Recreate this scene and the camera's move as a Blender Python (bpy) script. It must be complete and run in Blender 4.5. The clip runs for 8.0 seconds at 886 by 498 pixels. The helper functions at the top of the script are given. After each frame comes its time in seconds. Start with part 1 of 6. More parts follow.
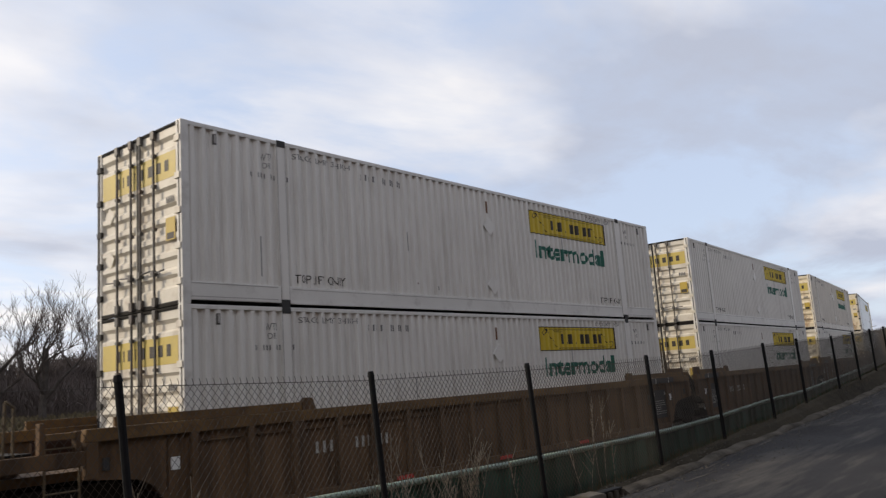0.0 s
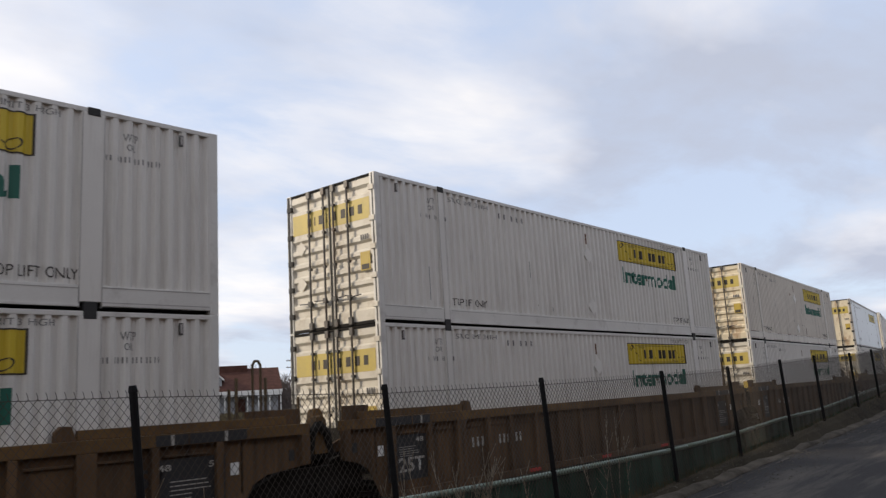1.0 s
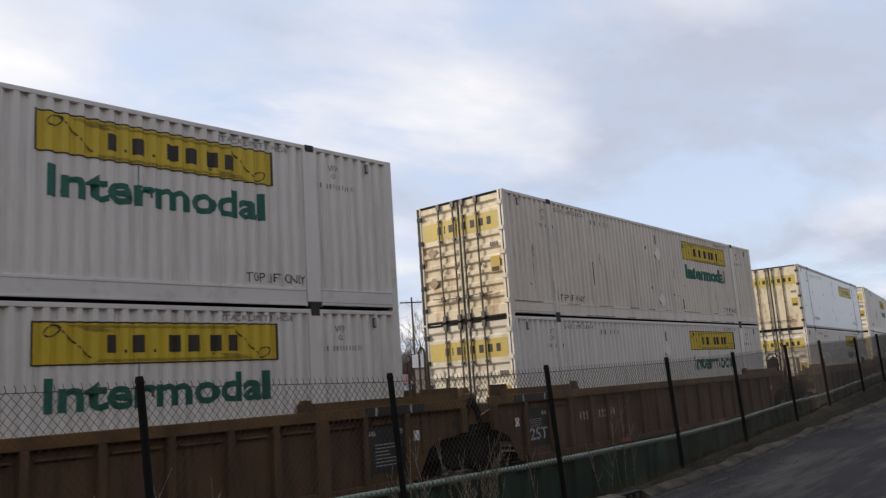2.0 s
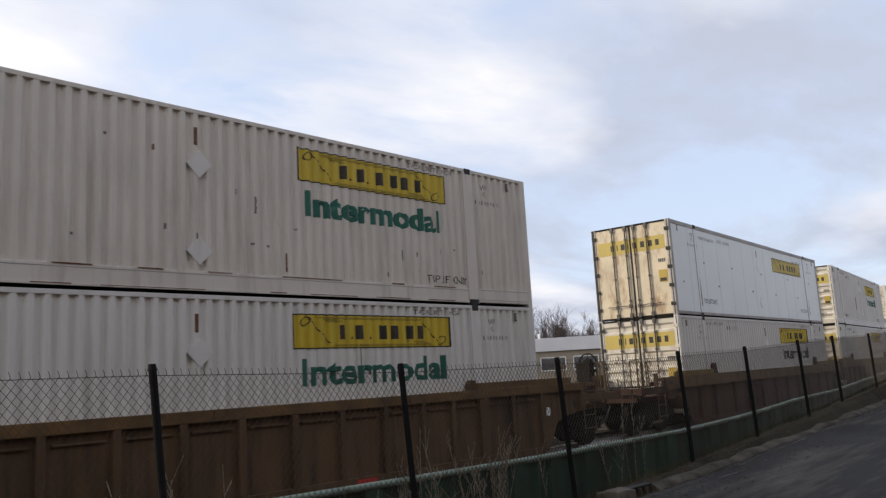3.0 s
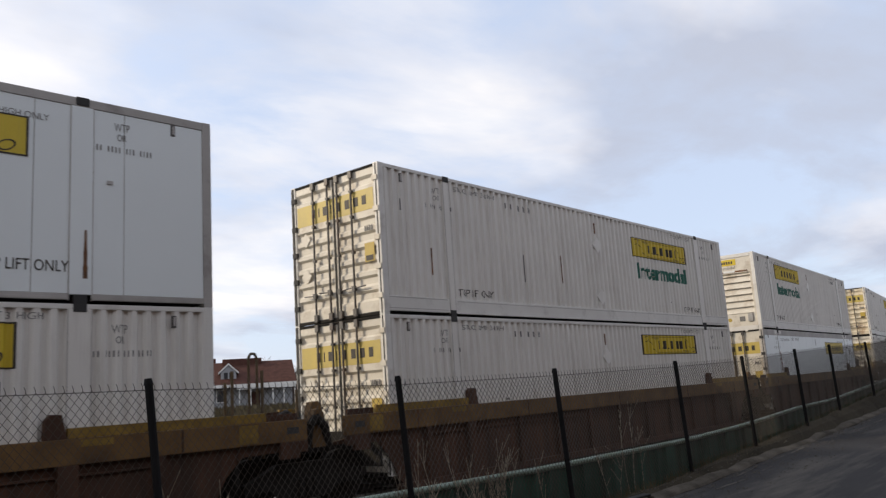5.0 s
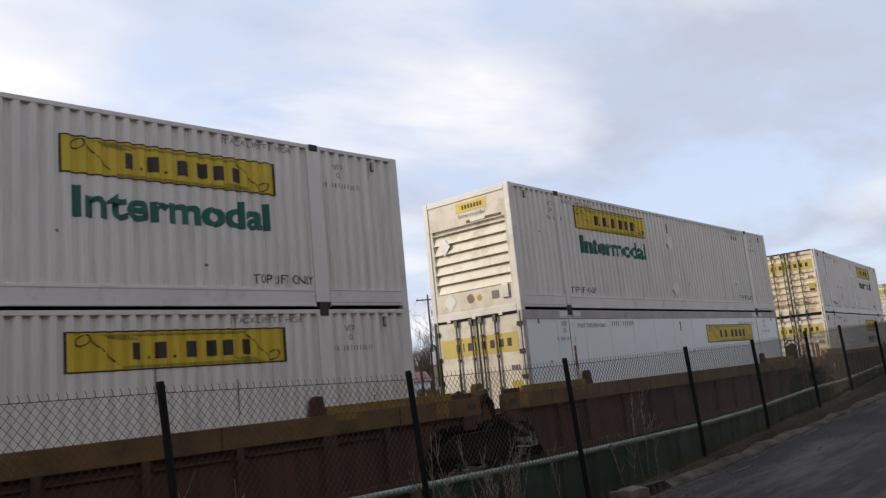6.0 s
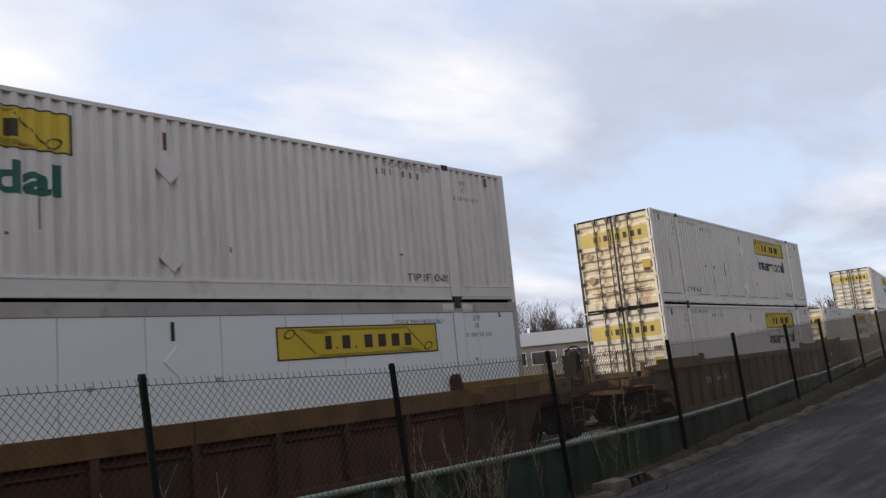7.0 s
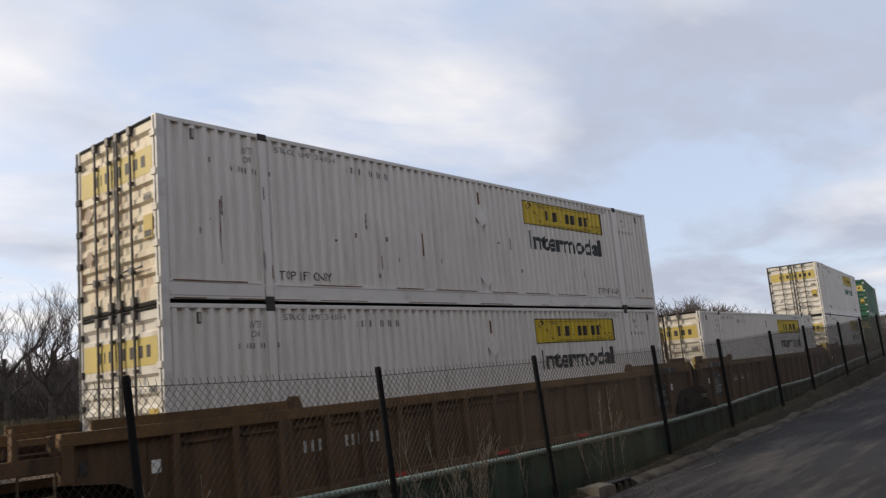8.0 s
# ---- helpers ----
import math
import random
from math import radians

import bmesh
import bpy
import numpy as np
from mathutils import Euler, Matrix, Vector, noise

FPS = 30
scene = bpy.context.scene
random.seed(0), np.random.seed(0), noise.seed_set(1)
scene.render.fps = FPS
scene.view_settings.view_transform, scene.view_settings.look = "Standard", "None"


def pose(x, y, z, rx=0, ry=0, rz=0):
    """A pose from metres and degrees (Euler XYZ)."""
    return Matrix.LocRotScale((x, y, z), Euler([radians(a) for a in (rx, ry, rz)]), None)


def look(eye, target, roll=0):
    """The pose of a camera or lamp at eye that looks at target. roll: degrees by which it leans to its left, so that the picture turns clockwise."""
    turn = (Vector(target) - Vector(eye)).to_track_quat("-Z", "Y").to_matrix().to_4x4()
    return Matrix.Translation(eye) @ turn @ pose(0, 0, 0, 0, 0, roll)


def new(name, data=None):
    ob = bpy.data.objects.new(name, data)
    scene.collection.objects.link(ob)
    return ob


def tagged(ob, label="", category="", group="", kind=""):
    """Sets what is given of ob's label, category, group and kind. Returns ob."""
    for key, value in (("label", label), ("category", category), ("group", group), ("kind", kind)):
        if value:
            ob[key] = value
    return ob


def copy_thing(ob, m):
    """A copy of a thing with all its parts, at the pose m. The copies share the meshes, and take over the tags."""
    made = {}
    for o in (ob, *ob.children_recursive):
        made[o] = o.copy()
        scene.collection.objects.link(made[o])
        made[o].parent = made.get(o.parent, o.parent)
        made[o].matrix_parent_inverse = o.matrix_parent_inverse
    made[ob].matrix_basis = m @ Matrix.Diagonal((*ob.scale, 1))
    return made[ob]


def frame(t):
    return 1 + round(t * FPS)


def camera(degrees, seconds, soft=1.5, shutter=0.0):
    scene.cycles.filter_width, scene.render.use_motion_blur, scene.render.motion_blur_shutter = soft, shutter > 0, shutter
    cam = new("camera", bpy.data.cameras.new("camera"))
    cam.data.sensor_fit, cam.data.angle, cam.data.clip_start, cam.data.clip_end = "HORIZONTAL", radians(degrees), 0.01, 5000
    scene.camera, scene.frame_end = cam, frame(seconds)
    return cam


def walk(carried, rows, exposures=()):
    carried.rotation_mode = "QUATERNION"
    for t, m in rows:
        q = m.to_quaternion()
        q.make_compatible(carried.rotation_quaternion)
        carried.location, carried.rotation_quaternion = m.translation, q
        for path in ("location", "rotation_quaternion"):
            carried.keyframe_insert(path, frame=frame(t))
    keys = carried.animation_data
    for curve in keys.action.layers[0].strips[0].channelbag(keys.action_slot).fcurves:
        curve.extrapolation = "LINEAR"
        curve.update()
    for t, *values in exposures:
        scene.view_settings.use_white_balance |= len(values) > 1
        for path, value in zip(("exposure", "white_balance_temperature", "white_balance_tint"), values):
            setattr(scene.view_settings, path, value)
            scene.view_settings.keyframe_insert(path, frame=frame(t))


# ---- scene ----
EYE = 1.6
cam = camera(57.73, 8.0, soft=1.3, shutter=0.05)
# seconds, yaw, pitch, roll of a camera held in one spot
ROWS = [
    (0.0, -47.16, 9.51, 3.95), (0.5, -46.39, 10.39, 3.90), (1.0, -46.20, 10.52, 3.37), (1.5, -46.25, 10.16, 3.91),
    (3.0, -45.08, 9.14, 3.18), (3.5, -45.14, 9.24, 3.03), (4.0, -45.23, 9.42, 3.32), (4.5, -45.58, 9.93, 3.00),
    (6.0, -44.49, 9.58, 5.50), (6.5, -44.78, 9.20, 5.54), (7.0, -45.68, 8.96, 5.49), (7.5, -46.15, 9.14, 5.08),
    (8.0, -46.65, 9.14, 5.06),
]
walk(cam, [(t, pose(0, 0, EYE, 90 + p, r, y)) for t, y, p, r in ROWS], exposures=[(t, e, 6650, 11) for t, e in ((0.0, -0.07), (0.5, 0.03), (1.0, 0.0), (1.5, -0.03), (3.0, 0.07), (3.5, 0.0), (4.0, -0.16), (4.5, 0.03), (6.0, 0.05), (6.5, -0.06), (7.0, 0.06), (7.5, 0.0), (8.0, -0.09))])

# ---- world and sun ----
SUN_AZ, SUN_EL = 134.0, 27.0  # degrees counter-clockwise from +x, and above the horizon


def link(nt, a, ao, b, bi):
    nt.links.new(a.outputs[ao], b.inputs[bi])


def ramp(nt, stops):
    r = nt.nodes.new("ShaderNodeValToRGB")
    el = r.color_ramp.elements
    while len(el) < len(stops):
        el.new(0.5)
    for e, (p, c) in zip(el, stops):
        e.position = p
        e.color = (c, c, c, 1) if isinstance(c, (int, float)) else (*c, 1)
    return r


def mixrgb(nt, kind="MIX", fac=0.5):
    m = nt.nodes.new("ShaderNodeMixRGB")
    m.blend_type = kind
    m.inputs[0].default_value = fac
    return m


def maths(nt, op, b=0.0):
    m = nt.nodes.new("ShaderNodeMath")
    m.operation = op
    m.inputs[1].default_value = b
    return m


world = bpy.data.worlds.new("sky")
scene.world = world
world.use_nodes = True
nt = world.node_tree
nt.nodes.clear()
sky = nt.nodes.new("ShaderNodeTexSky")
sky.sky_type, sky.sun_disc = "NISHITA", False
sky.sun_elevation, sky.sun_rotation = radians(SUN_EL), radians(90 - SUN_AZ)
tc = nt.nodes.new("ShaderNodeTexCoord")
sep = nt.nodes.new("ShaderNodeSeparateXYZ")
link(nt, tc, "Generated", sep, 0)
# a flat cloud layer seen in perspective
zz = maths(nt, "ADD", 0.16)
link(nt, sep, "Z", zz, 0)
zmax = maths(nt, "MAXIMUM", 0.05)
link(nt, zz, 0, zmax, 0)
dx, dy = maths(nt, "DIVIDE"), maths(nt, "DIVIDE")
for n_, ax in ((dx, "X"), (dy, "Y")):
    link(nt, sep, ax, n_, 0)
    link(nt, zmax, 0, n_, 1)
comb = nt.nodes.new("ShaderNodeCombineXYZ")
link(nt, dx, 0, comb, 0)
link(nt, dy, 0, comb, 1)
mp = nt.nodes.new("ShaderNodeMapping")
mp.inputs["Location"].default_value = (3.4, 1.2, 0.4)
mp.inputs["Rotation"].default_value = (0, 0, radians(20))
mp.inputs["Scale"].default_value = (0.8, 1.15, 1)
link(nt, comb, 0, mp, 0)
big = nt.nodes.new("ShaderNodeTexNoise")
big.inputs["Scale"].default_value, big.inputs["Detail"].default_value = 1.1, 9
big.inputs["Roughness"].default_value, big.inputs["Distortion"].default_value = 0.58, 0.35
link(nt, mp, 0, big, "Vector")
# thinner cloud towards one part of the sky, and a glow round the veiled sun


def lobe(az_, el_, power, gain):
    d_ = nt.nodes.new("ShaderNodeVectorMath")
    d_.operation = "DOT_PRODUCT"
    d_.inputs[1].default_value = (math.cos(radians(az_)) * math.cos(radians(el_)), math.sin(radians(az_)) * math.cos(radians(el_)), math.sin(radians(el_)))
    link(nt, tc, "Generated", d_, 0)
    m0 = maths(nt, "MAXIMUM", 0.0)
    nt.links.new(d_.outputs["Value"], m0.inputs[0])
    m1 = maths(nt, "POWER", power)
    link(nt, m0, 0, m1, 0)
    m2 = maths(nt, "MULTIPLY", gain)
    link(nt, m1, 0, m2, 0)
    return m2


last_ = big
for az_, el_, pw_, gn_ in ((72, 28, 26, 0.085), (27, 8, 60, 0.045), (60, 7, 80, 0.075)):
    thin_ = lobe(az_, el_, pw_, gn_)
    bigv = maths(nt, "SUBTRACT")
    link(nt, last_, 0, bigv, 0)
    link(nt, thin_, 0, bigv, 1)
    last_ = bigv
cover = ramp(nt, [(0.34, 0.0), (0.43, 0.6), (0.53, 1.0)])
link(nt, bigv, 0, cover, 0)
shade = nt.nodes.new("ShaderNodeTexNoise")
shade.inputs["Scale"].default_value, shade.inputs["Detail"].default_value = 1.5, 5
link(nt, mp, 0, shade, "Vector")
cloud = ramp(nt, [(0.30, (0.48, 0.53, 0.65)), (0.46, (0.72, 0.75, 0.83)), (0.62, (0.92, 0.915, 0.925))])
dull = lobe(20, 14, 15, 0.22)
haze = lobe(54, 5, 90, 0.09)
shw = maths(nt, "SUBTRACT")
link(nt, shade, 0, shw, 0)
link(nt, haze, 0, shw, 1)
shv = maths(nt, "SUBTRACT")
link(nt, shw, 0, shv, 0)
link(nt, dull, 0, shv, 1)
link(nt, shv, 0, cloud, 0)
skyscale = mixrgb(nt, "MULTIPLY", 1.0)
skyscale.inputs[2].default_value = (0.12, 0.12, 0.12, 1)
link(nt, sky, 0, skyscale, 1)
veil = mixrgb(nt, "MIX", 0.68)
veil.inputs[2].default_value = (0.67, 0.78, 1.0, 1)
link(nt, skyscale, 0, veil, 1)
both = mixrgb(nt)
link(nt, cover, 0, both, 0)
link(nt, veil, 0, both, 1)
link(nt, cloud, 0, both, 2)
bg = nt.nodes.new("ShaderNodeBackground")
bg.inputs[1].default_value = 1.1
glow_a = lobe(SUN_AZ, SUN_EL, 5, 0.7)
glow_b = lobe(90, 10, 14, 0.16)
glow = maths(nt, "ADD")
link(nt, glow_a, 0, glow, 0)
link(nt, glow_b, 0, glow, 1)
warm = mixrgb(nt, "MULTIPLY", 1.0)
warm.inputs[1].default_value = (1.0, 0.93, 0.80, 1)
link(nt, glow, 0, warm, 2)
lit = mixrgb(nt, "ADD", 1.0)
link(nt, both, 0, lit, 1)
link(nt, warm, 0, lit, 2)
link(nt, lit, 0, bg, 0)
wout = nt.nodes.new("ShaderNodeOutputWorld")
link(nt, bg, 0, wout, 0)

sun = new("sun", bpy.data.lights.new("sun", "SUN"))
sun.data.energy, sun.data.angle, sun.data.color = 2.5, radians(3), (1.0, 0.86, 0.66)
a, e = radians(SUN_AZ), radians(SUN_EL)
sun.matrix_world = look((math.cos(a) * math.cos(e) * 80, math.sin(a) * math.cos(e) * 80, math.sin(e) * 80), (0, 0, 0))


# ---- materials ----
def mat(name, colour, rough=0.6, metal=0.0, vary=0.12, scale=1.0, grain=60.0, bump=0.15, dirt=None, dirt_at=(0.55, 0.75), streak=False, rand=0.0, spec=0.5, stretch=None):
    m = bpy.data.materials.new(name)
    m.use_nodes = True
    t = m.node_tree
    b = t.nodes["Principled BSDF"]
    b.inputs["Roughness"].default_value, b.inputs["Metallic"].default_value = rough, metal
    b.inputs["Specular IOR Level"].default_value = spec
    co = t.nodes.new("ShaderNodeTexCoord")
    n1 = t.nodes.new("ShaderNodeTexNoise")
    n1.inputs["Scale"].default_value, n1.inputs["Detail"].default_value = scale, 6
    link(t, co, "Object", n1, "Vector")
    r1 = ramp(t, [(0.3, tuple(c * (1 - vary) for c in colour)), (0.7, tuple(min(1, c * (1 + vary)) for c in colour))])
    link(t, n1, 0, r1, 0)
    last = r1
    n2 = t.nodes.new("ShaderNodeTexNoise")
    n2.inputs["Scale"].default_value, n2.inputs["Detail"].default_value = grain, 3
    link(t, co, "Object", n2, "Vector")
    g = mixrgb(t, "OVERLAY", 0.12)
    link(t, last, 0, g, 1)
    link(t, n2, 0, g, 2)
    last = g
    if dirt:
        mpn = t.nodes.new("ShaderNodeMapping")
        mpn.inputs["Scale"].default_value = stretch or ((2.2, 2.2, 0.22) if streak else (1, 1, 1))
        link(t, co, "Object", mpn, 0)
        n3 = t.nodes.new("ShaderNodeTexNoise")
        n3.inputs["Scale"].default_value, n3.inputs["Detail"].default_value = 2.2, 8
        n3.inputs["Roughness"].default_value = 0.65
        link(t, mpn, 0, n3, "Vector")
        r3 = ramp(t, [(dirt_at[0], 0.0), (dirt_at[1], 1.0)])
        link(t, n3, 0, r3, 0)
        d = mixrgb(t)
        d.inputs[2].default_value = (*dirt, 1)
        link(t, r3, 0, d, 0)
        link(t, last, 0, d, 1)
        last = d
    if rand:
        oi = t.nodes.new("ShaderNodeObjectInfo")
        rr = ramp(t, [(0.0, 1 - rand), (1.0, 1.0)])
        link(t, oi, "Random", rr, 0)
        mu = mixrgb(t, "MULTIPLY", 1.0)
        link(t, last, 0, mu, 1)
        link(t, rr, 0, mu, 2)
        last = mu
    link(t, last, 0, b, "Base Color")
    if bump:
        bn = t.nodes.new("ShaderNodeBump")
        bn.inputs["Strength"].default_value, bn.inputs["Distance"].default_value = bump, 0.01
        link(t, n2, 0, bn, "Height")
        link(t, bn, 0, b, "Normal")
    return m


M_WHITE = mat("white_container_paint", (0.71, 0.69, 0.65), 0.45, vary=0.05, scale=0.7, dirt=(0.42, 0.385, 0.34), dirt_at=(0.50, 0.95), streak=True, bump=0.05)
M_BEIGE = mat("beige_container_paint", (0.68, 0.635, 0.565), 0.5, vary=0.06, scale=0.7, dirt=(0.34, 0.30, 0.25), dirt_at=(0.50, 0.95), streak=True, bump=0.05)
M_RAIL = mat("white_rail_paint", (0.68, 0.665, 0.63), 0.5, vary=0.06, dirt=(0.36, 0.33, 0.30), dirt_at=(0.55, 0.9), bump=0.08)
M_REEFER = mat("reefer_panel_paint", (0.78, 0.83, 0.84), 0.35, vary=0.03, scale=0.5, dirt=(0.50, 0.47, 0.43), dirt_at=(0.66, 0.95), streak=True, bump=0.03)
M_BAND = mat("weathered_grey_rail", (0.41, 0.39, 0.37), 0.6, vary=0.15, dirt=(0.20, 0.18, 0.17), dirt_at=(0.55, 0.8))
M_DOOR = mat("white_door_paint", (0.64, 0.60, 0.52), 0.5, vary=0.10, scale=1.6, dirt=(0.30, 0.22, 0.14), dirt_at=(0.52, 0.85), bump=0.1)
M_DOOR_RUST = mat("rust_stained_door_paint", (0.66, 0.58, 0.43), 0.5, vary=0.10, scale=1.9, dirt=(0.30, 0.155, 0.065), dirt_at=(0.50, 0.72), stretch=(1.4, 1.4, 0.5), bump=0.12)
M_STAINED = mat("rusted_placard_steel", (0.34, 0.25, 0.17), 0.6, vary=0.2, scale=5, dirt=(0.13, 0.055, 0.03), dirt_at=(0.42, 0.6), bump=0.1)
# paler copy of the logo yellow; sunlight on the doors is in its colour
M_YELLOW_PALE = mat("sunlit_yellow_paint", (0.53, 0.41, 0.10), 0.5, vary=0.08, dirt=(0.42, 0.33, 0.12), dirt_at=(0.5, 0.85), bump=0.04)
M_RUST = mat("rust_streak", (0.16, 0.075, 0.035), 0.85, vary=0.4, scale=6, dirt=(0.40, 0.36, 0.32), dirt_at=(0.5, 0.7))
M_RUST_RUN = mat("red_rust_run", (0.20, 0.055, 0.03), 0.85, vary=0.35, scale=9, dirt=(0.50, 0.46, 0.42), dirt_at=(0.50, 0.62))
M_YELLOW = mat("yellow_logo_paint", (0.62, 0.46, 0.035), 0.5, vary=0.06, dirt=(0.42, 0.33, 0.06), dirt_at=(0.55, 0.9), streak=True, bump=0.04)
M_INK = mat("dark_brown_ink", (0.035, 0.028, 0.022), 0.6, vary=0.1, bump=0)
M_GREEN_INK = mat("green_ink", (0.012, 0.12, 0.085), 0.55, vary=0.1, bump=0)
M_OLIVE = mat("olive_line_ink", (0.20, 0.16, 0.03), 0.6, vary=0.1, bump=0)
M_LOCK = mat("worn_lock_bar_steel", (0.10, 0.095, 0.09), 0.5, 0.3, vary=0.25, dirt=(0.10, 0.06, 0.04), dirt_at=(0.5, 0.75))
M_FAINT = mat("faded_stencil_ink", (0.17, 0.165, 0.16), 0.6, vary=0.2, bump=0)
M_GREY_INK = mat("dark_slate_ink", (0.035, 0.045, 0.05), 0.55, vary=0.1, bump=0)
M_UNSEEN_WALL = mat("unseen_wall_brown", (0.11, 0.075, 0.06), 0.85, vary=0.2, scale=2, spec=0.12)
M_STEEL = mat("galvanised_steel", (0.42, 0.41, 0.40), 0.45, 0.7, vary=0.12, dirt=(0.24, 0.15, 0.09), dirt_at=(0.6, 0.85))
M_DARK = mat("dark_rubber", (0.035, 0.034, 0.033), 0.8, vary=0.2, bump=0.05)
M_ORANGE = mat("orange_sticker", (0.46, 0.33, 0.06), 0.5, vary=0.08, bump=0)
M_PALE = mat("pale_sticker", (0.74, 0.74, 0.72), 0.5, vary=0.05, bump=0)
M_RED = mat("red_sticker", (0.45, 0.04, 0.03), 0.5, vary=0.1, bump=0)
M_CAR = mat("brown_yellow_car_paint", (0.130, 0.077, 0.040), 0.75, vary=0.18, scale=1.3, dirt=(0.045, 0.029, 0.019), dirt_at=(0.42, 0.72), streak=True, rand=0.15, spec=0.25)
M_MUSTARD = mat("mustard_plate_paint", (0.24, 0.150, 0.035), 0.7, vary=0.2, scale=3, dirt=(0.09, 0.055, 0.03), dirt_at=(0.48, 0.75), rand=0.12, spec=0.25)
M_CHORD = mat("yellow_car_paint", (0.165, 0.095, 0.038), 0.7, vary=0.15, scale=1.5, dirt=(0.075, 0.046, 0.026), dirt_at=(0.42, 0.72), rand=0.12, spec=0.25)
M_RUSTCAR = mat("rust_brown_car_paint", (0.085, 0.042, 0.026), 0.8, vary=0.2, scale=1.3, dirt=(0.038, 0.024, 0.018), dirt_at=(0.40, 0.7), streak=True, rand=0.15, spec=0.25)
M_HANDRAIL = mat("dull_handrail_paint", (0.105, 0.072, 0.036), 0.7, vary=0.25)
# truck steel; also the shade painted on door headers, sills and pivot ends
M_TRUCK_AND_SHADE = mat("grimy_steel_and_shade_dark", (0.016, 0.014, 0.012), 0.85, 0.1, vary=0.3, scale=4, spec=0.25)
M_STENCIL = mat("white_stencil_paint", (0.40, 0.385, 0.35), 0.7, vary=0.08, bump=0)
M_PLATE = mat("black_stencil_panel", (0.025, 0.025, 0.027), 0.6, vary=0.2, bump=0)
M_POST = mat("black_fence_paint", (0.010, 0.010, 0.011), 0.8, spec=0.2, vary=0.3, dirt=(0.03, 0.025, 0.02), dirt_at=(0.6, 0.8))
M_WIRE = mat("dull_black_wire", (0.065, 0.055, 0.046), 0.55, 0.3, vary=0.2, bump=0)
M_GWALL = mat("green_barrier_paint", (0.040, 0.112, 0.080), 0.65, vary=0.25, scale=1.6, dirt=(0.05, 0.06, 0.045), dirt_at=(0.42, 0.68), streak=True, rand=0.35, spec=0.25)
M_GTUBE = mat("pale_green_tube_paint", (0.21, 0.275, 0.22), 0.6, vary=0.15, dirt=(0.12, 0.15, 0.11), dirt_at=(0.5, 0.8))
M_ASPHALT = mat("old_asphalt", (0.036, 0.035, 0.036), 0.92, vary=0.25, scale=0.5, grain=140, bump=0.6, dirt=(0.088, 0.081, 0.073), dirt_at=(0.50, 0.66), stretch=(0.12, 0.75, 1), spec=0.12)
M_CONC = mat("weathered_kerb_concrete", (0.105, 0.092, 0.075), 0.95, vary=0.22, scale=2.5, grain=90, bump=0.5, dirt=(0.050, 0.043, 0.034), dirt_at=(0.42, 0.64), rand=0.25, spec=0.12)
M_SOIL = mat("dormant_grass_soil", (0.036, 0.030, 0.020), 0.95, vary=0.4, scale=0.8, grain=25, bump=0.8, dirt=(0.055, 0.046, 0.032), dirt_at=(0.5, 0.75), spec=0.12)
M_GRAVEL = mat("track_ballast", (0.22, 0.21, 0.20), 0.9, vary=0.3, scale=9, grain=40, bump=0.9, spec=0.12)
M_WOOD = mat("grey_pole_wood", (0.085, 0.075, 0.066), 0.85, vary=0.2, scale=3, spec=0.12)
M_BARK = mat("bare_bark", (0.085, 0.073, 0.066), 0.9, vary=0.25, scale=3, rand=0.25, spec=0.12)
M_TWIG = mat("bare_twigs", (0.115, 0.094, 0.086), 0.9, vary=0.25, scale=0.5, rand=0.25, bump=0, spec=0.12)
M_ROOF = mat("brown_red_shingles", (0.072, 0.034, 0.027), 0.9, vary=0.2, scale=2, grain=18, bump=0.6, spec=0.12)
M_PINK_ROOF = mat("faded_red_metal_roof", (0.26, 0.15, 0.14), 0.6, vary=0.12, scale=1.5)
M_SIDING = mat("pale_siding", (0.30, 0.31, 0.33), 0.6, vary=0.06, scale=1)
M_GLASS = mat("dark_window_glass", (0.03, 0.035, 0.045), 0.08, vary=0.1, bump=0, spec=0.8)
M_SHED = mat("grey_metal_siding", (0.42, 0.41, 0.40), 0.55, vary=0.08)
M_FASCIA = mat("white_fascia_metal", (0.60, 0.61, 0.64), 0.5, vary=0.06, scale=0.6)
M_TAN = mat("tan_siding", (0.30, 0.255, 0.20), 0.6, vary=0.08)
M_WEED = mat("dry_weed_stems", (0.30, 0.26, 0.20), 0.9, vary=0.3, scale=3, bump=0, spec=0.12)
M_GBOX = mat("dark_green_container_paint", (0.02, 0.10, 0.055), 0.5, vary=0.1, dirt=(0.04, 0.06, 0.04), dirt_at=(0.5, 0.8), streak=True)
M_GRASS = mat("dead_grass_blades", (0.10, 0.082, 0.05), 0.9, vary=0.4, scale=1.5, bump=0, spec=0.12)
M_CHIP = mat("pale_chipped_concrete", (0.14, 0.125, 0.105), 0.95, vary=0.2, scale=6, bump=0.5, dirt=(0.09, 0.08, 0.065), dirt_at=(0.45, 0.65), spec=0.12)
M_SPILL = mat("dried_mud_spill", (0.095, 0.087, 0.077), 0.95, vary=0.3, scale=4, bump=0.3, dirt=(0.06, 0.055, 0.048), dirt_at=(0.45, 0.65), spec=0.12)
M_GRIT = mat("pale_grit", (0.075, 0.069, 0.061), 0.95, vary=0.35, scale=5, bump=0, spec=0.12)
M_IRON = mat("cast_iron_grate", (0.02, 0.02, 0.02), 0.6, 0.4, vary=0.3)
M_TIE = mat("creosote_tie", (0.06, 0.05, 0.042), 0.9, vary=0.25, spec=0.12)


